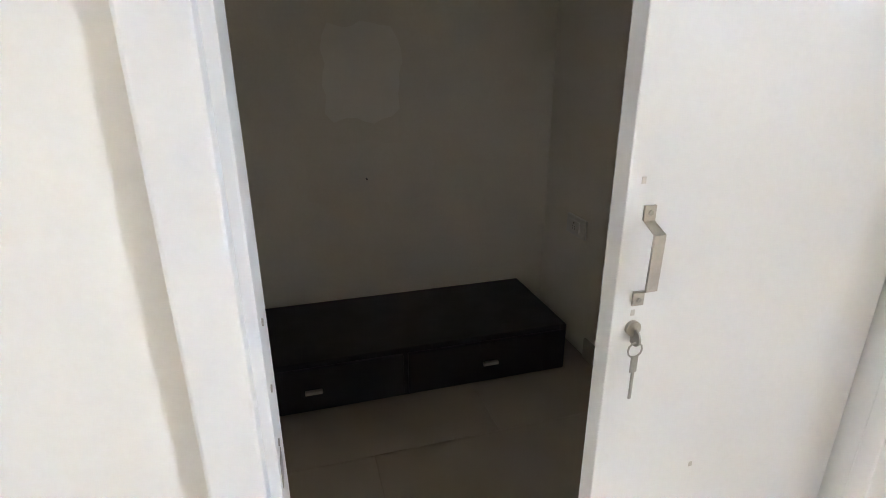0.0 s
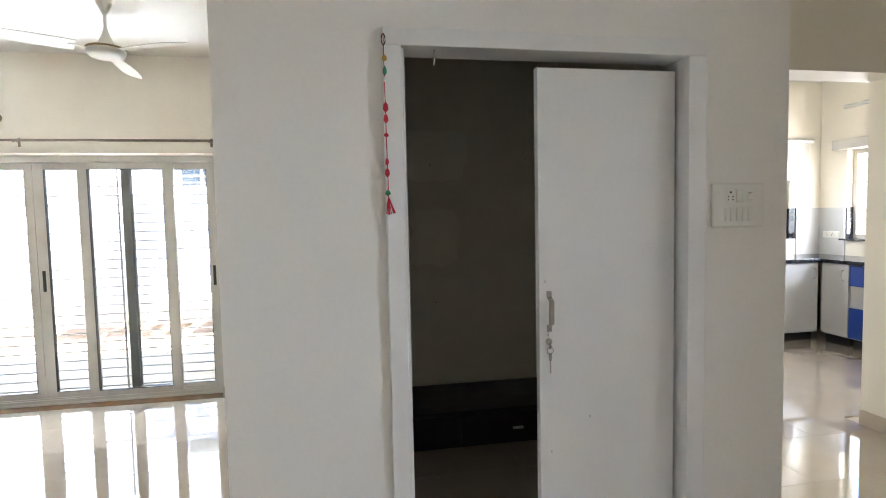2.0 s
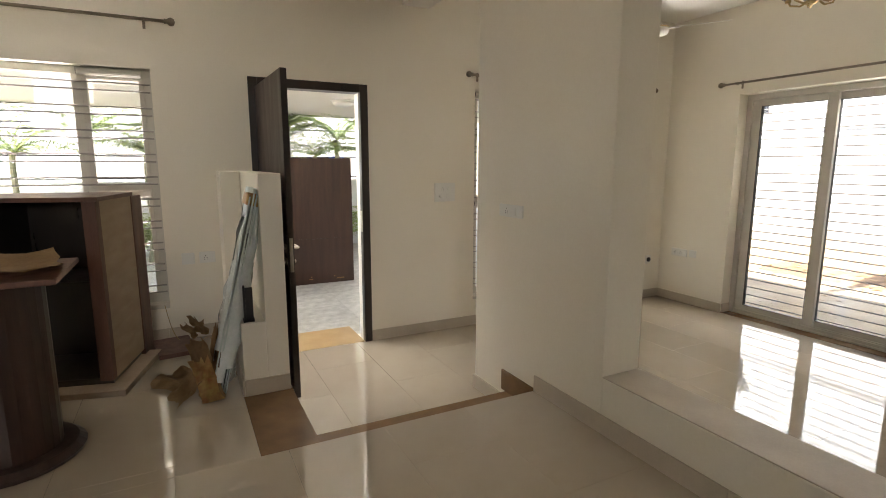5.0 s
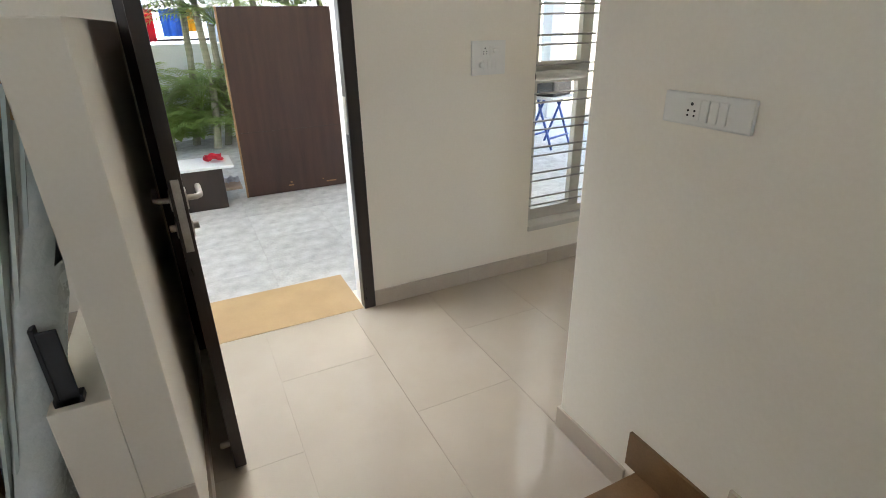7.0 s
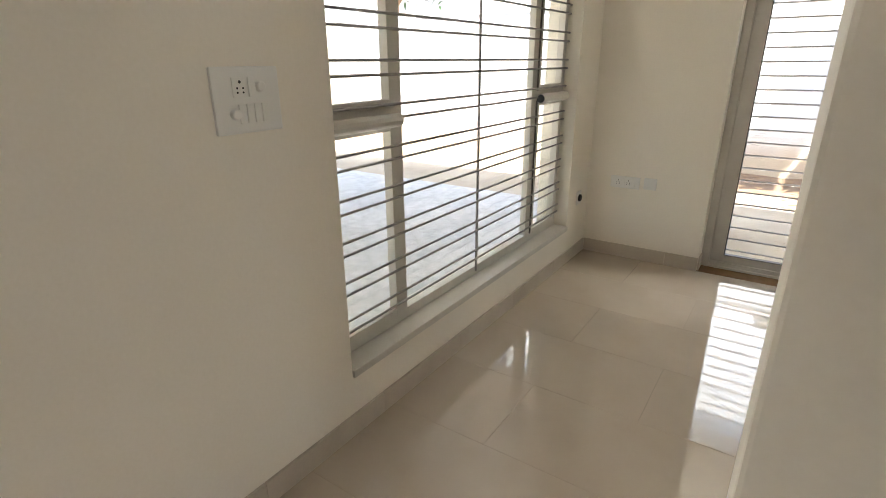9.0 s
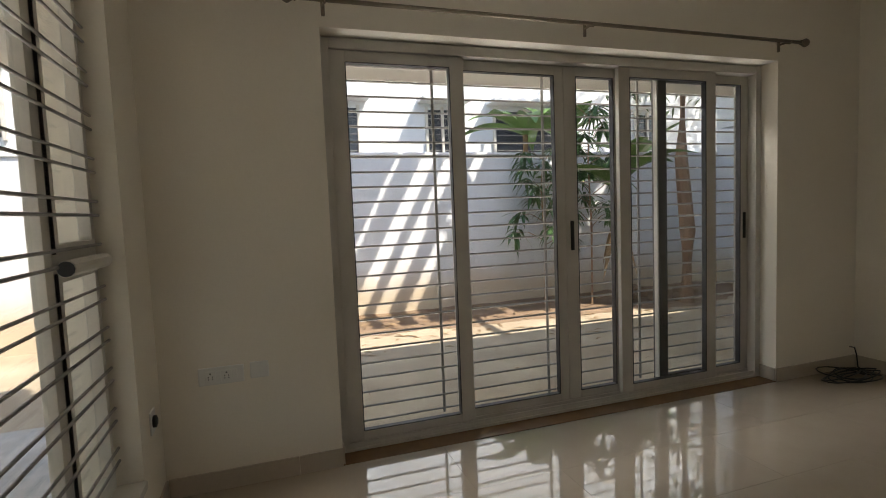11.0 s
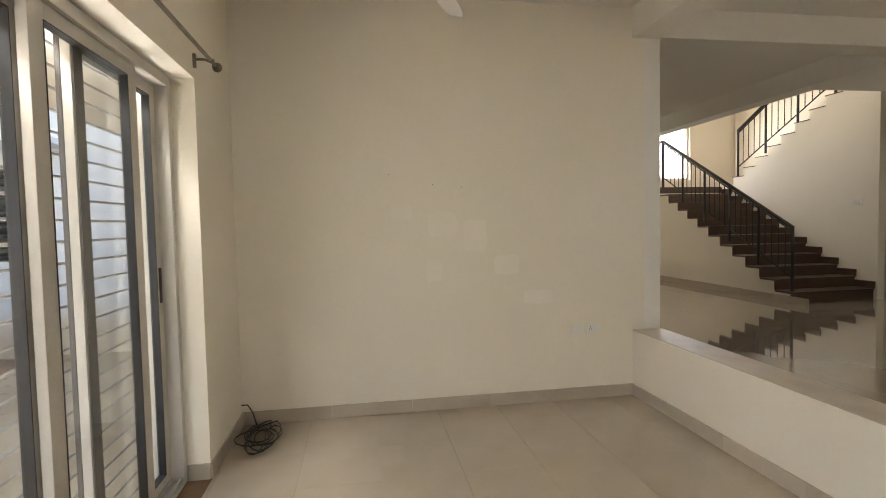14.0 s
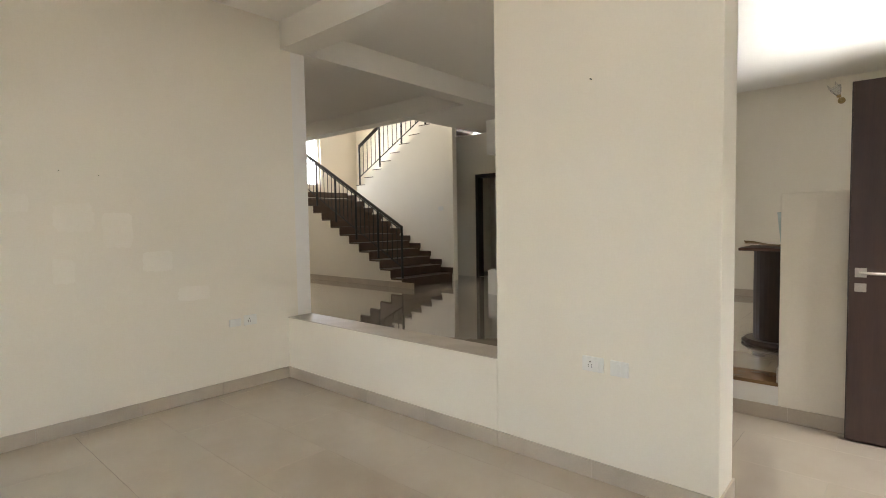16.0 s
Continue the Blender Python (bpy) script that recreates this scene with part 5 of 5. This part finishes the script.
part("tank", box(-0.17, 0.17, -0.22, 0.22, 0.65, 1.0, 0.03), M_BLACK, tr)

# ---- plants ----
def leaf_material(name, a, b):
    return material(name, a, 0.45, second=b, scale=3, fine=25, bump=0.05, random_tint=0.1)


M_MANGO = leaf_material("mango_leaf", (0.075, 0.155, 0.045), (0.04, 0.095, 0.028))
M_BANANA = leaf_material("banana_leaf", (0.11, 0.24, 0.035), (0.07, 0.16, 0.03))
M_PALM = leaf_material("palm_leaf", (0.22, 0.36, 0.08), (0.30, 0.36, 0.11))
M_CROWN = leaf_material("tree_leaf", (0.05, 0.11, 0.03), (0.03, 0.07, 0.02))
M_BARK = material("grey_brown_bark", (0.36, 0.225, 0.14), 0.9, second=(0.16, 0.095, 0.06), scale=5, fine=30, stretch=(2, 2, 0.6), bump=0.6)
M_PBARK = material("ringed_palm_bark", (0.30, 0.29, 0.22), 0.8, second=(0.18, 0.19, 0.12), scale=4, fine=18, stretch=(0.5, 0.5, 6), bump=0.4)
M_DRY = material("dry_leaf", (0.30, 0.20, 0.10), 0.9, second=(0.20, 0.13, 0.07), scale=5, fine=40, bump=0.2)


def add_leaf(bm, at, d, length, width, droop, n=3):
    """A pointed, folded, drooping leaf blade."""
    d = Vector(d).normalized()
    side = d.cross(Vector((0, 0, 1)))
    side = side.normalized() if side.length > 1e-3 else Vector((1, 0, 0))
    prev = None
    for i in range(n + 1):
        u = i / n
        c = Vector(at) + d * length * u - Vector((0, 0, droop * length * u * u))
        w = width * math.sin(math.pi * (0.08 + 0.90 * u) ** 0.85) * 0.5
        row = [bm.verts.new(c - side * w + Vector((0, 0, w * 0.35))), bm.verts.new(c), bm.verts.new(c + side * w + Vector((0, 0, w * 0.35)))]
        if prev:
            bm.faces.new((prev[0], prev[1], row[1], row[0]))
            bm.faces.new((prev[1], prev[2], row[2], row[1]))
        prev = row


def mango_sapling(at, height, seed, label, spread=0.55, count=16):
    rng = random.Random(seed)
    t = thing("mango_sapling", at, label, "tree", "saplings")
    part("trunk", tube([(0, 0, 0), (0.03, 0.02, height * 0.4), (-0.02, 0.0, height * 0.75), (0.03, 0.0, height)], 0.022, 7, 0.35), M_BARK, t)
    crown = bmesh.new()
    for k in range(count):
        z = height * (0.42 + 0.58 * (k + 0.5) / count)
        a = k * 2.4 + rng.uniform(-0.4, 0.4)
        r = spread * rng.uniform(0.5, 1.0) * (1.1 - 0.45 * (z / height))
        tip = Vector((math.cos(a) * r, math.sin(a) * r, z + rng.uniform(-0.05, 0.18)))
        part("branch", tube([(0, 0, z - 0.12), tip * 0.55 + Vector((0, 0, z * 0.45)), tip], 0.007, 5, 0.4), M_BARK, t)
        for _ in range(16):
            b = rng.uniform(0, 2 * math.pi)
            add_leaf(crown, tip + Vector((rng.uniform(-.05, .05), rng.uniform(-.05, .05), rng.uniform(-.06, .05))), (math.cos(b), math.sin(b), rng.uniform(-0.9, 0.25)), rng.uniform(0.18, 0.30), rng.uniform(0.045, 0.068), rng.uniform(0.2, 0.8))
    part("crown", crown, M_MANGO, t, "long drooping dark green leaves")
    return t


def banana_plant(at, height, seed, label):
    rng = random.Random(seed)
    t = thing("banana_plant", at, label, "banana plant", "banana plants")
    part("stem", tube([(0, 0, 0), (0.03, 0, height * 0.5), (0.02, 0.02, height)], 0.085, 9, 0.55), M_DRY, t)
    for k in range(8):
        a = k * 2.4 + rng.uniform(-0.3, 0.3)
        up = rng.uniform(0.5, 1.6)
        bm = bmesh.new()
        add_leaf(bm, (0.02, 0.02, height - 0.05), (math.cos(a), math.sin(a), up), rng.uniform(1.1, 1.7), rng.uniform(0.30, 0.42), rng.uniform(0.25, 0.6), 7)
        part("leaf", bm, M_BANANA, t)
    for k in range(6):
        a = k * 1.05
        bm = bmesh.new()
        add_leaf(bm, (0.06 * math.cos(a), 0.06 * math.sin(a), height * rng.uniform(0.5, 0.85)), (math.cos(a) * 0.3, math.sin(a) * 0.3, -1), rng.uniform(0.4, 0.8), 0.12, 0.1, 4)
        part("dry_leaf", bm, M_DRY, t)
    return t


def big_tree(at, height, seed, label, crown_r=2.0, leaves=1500, shift=(0, 0), leaf=1.0):
    rng = random.Random(seed)
    t = thing("tree", at, label, "tree", "trees")
    trunk = tube([(0, 0, -0.05), (0.03, 0.0, height * 0.25), (-0.05, 0.03, height * 0.5), (0.02, 0.05, height * 0.8), (0, 0, height)], 0.12, 10, 0.5)
    for v in trunk.verts:
        n = noise.noise(v.co * 6)
        v.co.x += n * 0.025
        v.co.y += n * 0.02
    part("trunk", trunk, M_BARK, t)
    crown = bmesh.new()
    for k in range(9):
        a = k * 2.4
        tip = Vector((math.cos(a) * crown_r * rng.uniform(0.5, 1), math.sin(a) * crown_r * rng.uniform(0.5, 1), height + rng.uniform(-0.2, 1.3))) + Vector((shift[0], shift[1], 0))
        part("limb", tube([(0, 0, height * 0.78), tip * 0.5 + Vector((0, 0, height * 0.45)), tip], 0.05, 6, 0.3), M_BARK, t)
        for _ in range(leaves // 9):
            q = tip + Vector((rng.gauss(0, 0.5), rng.gauss(0, 0.5), rng.gauss(0, 0.35)))
            b = rng.uniform(0, 6.3)
            add_leaf(crown, q, (math.cos(b), math.sin(b), rng.uniform(-0.8, 0.3)), leaf * rng.uniform(0.18, 0.3), leaf * rng.uniform(0.06, 0.09), 0.4, 2)
    part("crown", crown, M_CROWN, t, "uneven crown of dark green leaves")
    return t


def palm(at, height, lean, seed, label):
    rng = random.Random(seed)
    t = thing("palm", at, label, "palm", "palms")
    top = Vector((lean[0], lean[1], height))
    part("trunk", tube([top * u + Vector((0.05 * math.sin(u * 4), 0.04 * math.sin(u * 5), 0)) for u in [i / 8 for i in range(9)]], 0.05, 9, 0.8), M_PBARK, t)
    bases = [(top, 17, 1.2)] + [(Vector((rng.uniform(-.2, .25), rng.uniform(-.25, .25), 0.15)), 11, 1.0)]
    bases.append((Vector((rng.uniform(-.3, .3), rng.uniform(-.3, .3), rng.uniform(0.3, 0.8))), 9, 1.05))
    for base, n, sc in bases:
        for k in range(n):
            a, up = k * 2 * math.pi / n + rng.uniform(-.3, .3), rng.uniform(0.5, 1.5) if sc > 1.1 else rng.uniform(1.2, 3.0)
            d = Vector((math.cos(a), math.sin(a), up)).normalized()
            L = rng.uniform(0.9, 1.3) * sc
            side = d.cross(Vector((0, 0, 1))).normalized()
            bm = bmesh.new()
            spine = [base + d * L * u - Vector((0, 0, 0.55 * L * u * u)) for u in [i / 9 for i in range(10)]]
            add_tube(bm, spine, 0.008, 4, 0.4)
            for i in range(1, 19):
                u = i / 19
                p = base + d * L * u - Vector((0, 0, 0.55 * L * u * u))
                for s in (-1, 1):
                    add_leaf(bm, p, side * s + d * 0.75 - Vector((0, 0, 0.25)), 0.30 * sc * math.sin(math.pi * (0.15 + 0.8 * u)) + 0.06, 0.024, 0.35, 2)
            part("frond", bm, M_PALM, t)
    return t


mango_sapling((4.35, 7.05, -0.17), 2.35, 2, "young mango tree with drooping leaves by the wall", 0.62, 15)
mango_sapling((4.95, 6.75, -0.17), 2.9, 7, "taller young mango tree beside the banana plant", 0.55, 18)
banana_plant((5.25, 6.55, -0.17), 1.75, 3, "banana plant with broad green leaves and dry sheaths")
banana_plant((4.75, 8.3, -0.17), 2.75, 5, "banana plant with broad leaves behind the compound wall")
banana_plant((5.6, 8.5, -0.17), 2.7, 8, "banana plant with broad leaves behind the compound wall")
banana_plant((6.9, 8.3, -0.17), 2.2, 9, "banana plant with broad leaves behind the compound wall")
big_tree((6.25, 6.3, -0.17), 4.2, 4, "slim tree with peeling brown bark in the garden", 1.5, 600, (0.4, 0.3), 1.2)
big_tree((9.8, 8.7, -0.17), 4.3, 6, "leafy tree behind the compound wall", 2.4, 1800)
big_tree((-6.8, 9.2, -0.17), 3.4, 12, "leafy tree behind the compound wall", 1.4, 1000)
for i, (x, y, h, lx, ly) in enumerate(((-5.55, -1.95, 2.5, 0.2, 0.25), (-5.35, -1.55, 1.9, -0.1, -0.2), (-5.6, -1.25, 2.6, 0.0, 0.25), (-5.4, -0.85, 1.6, 0.1, 0.1), (-5.7, -0.45, 2.0, 0.1, 0.1), (-5.6, 0.15, 1.8, 0.0, 0.2),
                                    (-5.5, 0.8, 2.1, 0.1, -0.1), (-5.5, 1.6, 1.7, 0.1, -0.1), (-5.5, -2.5, 1.8, 0.1, 0.1), (-5.5, -3.3, 2.1, 0.1, 0.1), (-5.5, -4.2, 1.8, 0.1, 0.1), (-5.5, 2.9, 1.9, 0.1, 0.1), (-5.2, -1.0, 2.25, 0.05, 0.1), (-5.15, -1.75, 2.1, 0.1, 0.0), (-5.2, -0.3, 2.3, 0.0, 0.1))):
    palm((x, y, -0.10), h, (lx, ly), 20 + i, "slender areca palm with feathery fronds in the porch bed")
# dark soil bed under the plants, raised a little and ragged towards the sand
M_BED = material("dark_garden_soil", (0.15, 0.095, 0.058), 0.95, second=(0.26, 0.18, 0.115), scale=3, fine=45, bump=0.6)
bed = bmesh.new()
rb = random.Random(77)
strip = []
for k in range(46):
    x = -1.0 + 9.0 * k / 45
    edge = 6.55 - 0.35 * min(1, max(0, (x - 2.0) / 3)) + 0.28 * noise.noise((x * 0.9, 3.1, 0)) + rb.uniform(-0.06, 0.06)
    strip.append([bed.verts.new((x, edge + (7.6 - edge) * v, -0.171 + 0.05 * min(1, v * 2) + (0.03 * noise.noise((x * 3, v * 6, 1)) if v else 0))) for v in (0, 0.15, 0.4, 0.7, 1)])
for a, b in zip(strip, strip[1:]):
    for k in range(4):
        bed.faces.new((a[k], b[k], b[k + 1], a[k + 1]))
tagged(part("soil_bed", bed, M_BED), "dark garden soil under the plants by the wall", "soil", kind="stuff")
rub = random.Random(61)
for k in range(9):
    q = bmesh.new()
    bmesh.ops.create_icosphere(q, subdivisions=2, radius=rub.uniform(0.07, 0.16))
    for v in q.verts:
        v.co *= 1 + 0.35 * noise.noise(v.co * 9 + Vector((k, 0, 0)))
        v.co.z *= 0.6
    ob = part("rubble_stone", q, M_BED)
    ob.location = (rub.uniform(5.4, 7.3), rub.uniform(6.3, 7.2), -0.09)
    tagged(ob, "rough brown stone lying on the garden soil", "stone", "garden stones")
# dead leaves and dry tufts by the garden wall
lit = bmesh.new()
rl = random.Random(31)
for _ in range(700):
    x, y = rl.uniform(-1, 8.0), 7.5 - abs(rl.gauss(0, 0.9))
    if y > 4.2:
        a = rl.uniform(0, 6.3)
        add_leaf(lit, (x, y, -0.168 + (0.05 if y > 6.6 else 0)), (math.cos(a), math.sin(a), 0.12), rl.uniform(0.06, 0.14), rl.uniform(0.025, 0.05), 0.1, 2)
tagged(part("leaf_litter", lit, M_DRY), "dry brown fallen leaves on the sandy soil", "leaf litter", kind="stuff")
tuft = bmesh.new()
for _ in range(1400):
    x, y = rl.uniform(-2, 8.0), rl.uniform(4.3, 7.5)
    if noise.noise((x * 0.8, y * 0.8, 0)) > 0.05:
        a = rl.uniform(0, 6.3)
        add_leaf(tuft, (x, y, -0.172), (math.cos(a) * 0.7, math.sin(a) * 0.7, 0.8), rl.uniform(0.05, 0.12), 0.006, 0.6, 2)
tagged(part("dry_grass", tuft, M_DRY), "sparse dry grass on the sandy soil", "grass", kind="stuff")

# ---- skirting ----
def skirting(runs):
    """runs: (axis, fixed, outward sign, from, to, base); tiles 0.6 long with fine joints."""
    host = thing("baseboard", (0, 0, 0), "grey-beige tile skirting along the walls", "skirting", kind="structure")
    for axis, c, s, a, b, z in runs:
        u = a
        while u < b - 0.01:
            v = min(u + 0.6, b)
            lo, hi = (c, c + 0.011) if s > 0 else (c - 0.011, c)
            bm = box(lo, hi, u + 0.0007, v - 0.0007, z, z + 0.095, 0.002) if axis == "x" else box(u + 0.0007, v - 0.0007, lo, hi, z, z + 0.095, 0.002)
            part("skirting_tile", bm, M_SKIRT, host)
            u = v


skirting([
    ("x", 0, 1, -0.565, Y_N, 0), ("y", Y_N, -1, 0.011, 0.83, 0), ("y", Y_N, -1, 3.91, X_E, 0), ("x", 0.83, 1, Y_N, 3.17, 0), ("x", 3.91, -1, Y_N, 3.17, 0),
    ("x", X_E, -1, 0.011, Y_N - 0.011, 0), ("y", 0, 1, 1.255, X_E, 0), ("x", 1.255, -1, -T, 0, 0), ("y", -T, -1, 1.244, 1.60, 0),
    ("y", -1.505, 1, 0.0, 1.645, 0), ("y", -T, -1, 1.935, 5.225, HALL), ("y", -T, -1, 6.42, 6.76, HALL),
    ("x", 1.255, 1, -1.755, -1.505, HALL), ("y", -1.755, -1, 0.0, 1.255, HALL), ("x", 0, 1, -5.75, -1.766, HALL), ("y", -5.75, 1, 0.011, 6.32, HALL),
    ("x", 8.30, -1, -1.9, 0.78, HALL), ("x", 6.58, -1, -0.085, 1.06, HALL), ("y", -3.6, 1, 6.7, 11.4, HALL), ("x", 6.76, 1, -0.24, 1.83, HALL)])
structure("trim_step", box(1.60, 1.935, -T - 0.012, -T, 0.13, 0.262, 0.002), M_BROWN, "brown granite skirting beside the step", "skirting")

# ---- floor tiles ----
TW, TH = 0.925, 0.4665
_tile_mesh = {}


def tile_mesh(w, h, mat):
    key = (round(w, 3), round(h, 3), mat.name)
    if key not in _tile_mesh:
        _tile_mesh[key] = mesh_of(box(0.0006, w - 0.0006, 0.0006, h - 0.0006, -0.012, 0, 0.0004), "tile", mat)
    return _tile_mesh[key]


def lay_tiles(host, rects, z, x_start, y_start, tw, th, mat, stagger=0.5, name="tile"):
    for x0, x1, y0, y1 in rects:
        j = math.floor((y0 - y_start) / th)
        while y_start + j * th < y1 - 0.004:
            ya, yb = max(y0, y_start + j * th), min(y1, y_start + (j + 1) * th)
            off = x_start + (stagger * tw if j % 2 else 0)
            i = math.floor((x0 - off) / tw)
            while off + i * tw < x1 - 0.004:
                xa, xb = max(x0, off + i * tw), min(x1, off + (i + 1) * tw)
                if xb - xa > 0.006 and yb - ya > 0.006:
                    ob = new(name, tile_mesh(xb - xa, yb - ya, mat))
                    ob.location = (xa, ya, z)
                    ob.parent = host
                i += 1
            j += 1


lay_tiles(bpy.data.objects["floor"], [(0, X_E, -1.505, Y_N)], 0.0, 2.77, 0.223, TW, TH, M_TILE)
lay_tiles(bpy.data.objects["floor_hall"], [(1.935, 6.76, -5.75, -T), (0, 1.935, -5.75, -1.765), (6.76, 8.30, -5.75, 0.9), (4.95, 6.58, -0.10, 1.6), (8.3, 11.4, -3.6, -2.1)], HALL, 2.77, 0.223, TW, TH, M_TILE)
lay_tiles(bpy.data.objects["pavement"], [(-6.0, -0.48, -6, 4.55), (-0.48, -0.23, -6, -1.432), (-0.48, -0.23, -0.631, 4.55)], -0.06, -0.9, -1.0, 0.6, 0.6, M_PAVE, 0.0, "paving_slab")

# ---- paler touched-up paint ----
M_TOUCH = material("touched_up_paint", (0.90, 0.86, 0.77), 0.6, second=(0.86, 0.82, 0.72), scale=3, fine=90, bump=0.02)

M_TOUCH_E = material("rubbed_wall_paint", (0.862, 0.815, 0.715), 0.58, second=(0.805, 0.752, 0.64), scale=3, fine=90, bump=0.02)


def paint_patch(host, corner, u, v, seed, mat):
    """A thin uneven smear of fresh paint lying on a wall; u and v span it."""
    rng = random.Random(seed)
    bm = bmesh.new()
    c, u, v = Vector(corner), Vector(u), Vector(v)
    n = u.cross(v).normalized() * 0.0012
    ring = []
    for k in range(28):
        a = 2 * math.pi * k / 28
        q = max(abs(math.cos(a)), abs(math.sin(a))) ** 0.8
        s = (0.5 / q) * rng.uniform(0.86, 1.0)
        ring.append(bm.verts.new(c + u * (0.5 + s * math.cos(a)) + v * (0.5 + s * math.sin(a)) + n))
    bm.faces.new(ring)
    part("paint_patch", bm, mat, bpy.data.objects[host], "paler patch of touched-up paint")


paint_patch("wall_closet_back", (5.51, 1.53, 1.28), (0.355, 0, 0), (0, 0, 0.42), 1, M_TOUCH)
for k, (y, z, w, h) in enumerate(((1.55, 1.32, 0.24, 0.20), (1.30, 1.20, 0.20, 0.26), (1.86, 1.45, 0.18, 0.12), (1.05, 1.02, 0.22, 0.16), (1.62, 0.98, 0.13, 0.18), (0.80, 0.78, 0.26, 0.12))):
    paint_patch("wall_east", (X_E, y + w / 2, z), (0, -w, 0), (0, 0, h), 40 + k, M_TOUCH_E)
paint_patch("wall_closet_back", (5.40, 1.53, 0.92), (0.62, 0, 0), (0, 0, 0.30), 3, M_TOUCH_E)
paint_patch("wall_closet_back", (5.45, 1.53, 1.86), (0.48, 0, 0), (0, 0, 0.36), 5, M_TOUCH)
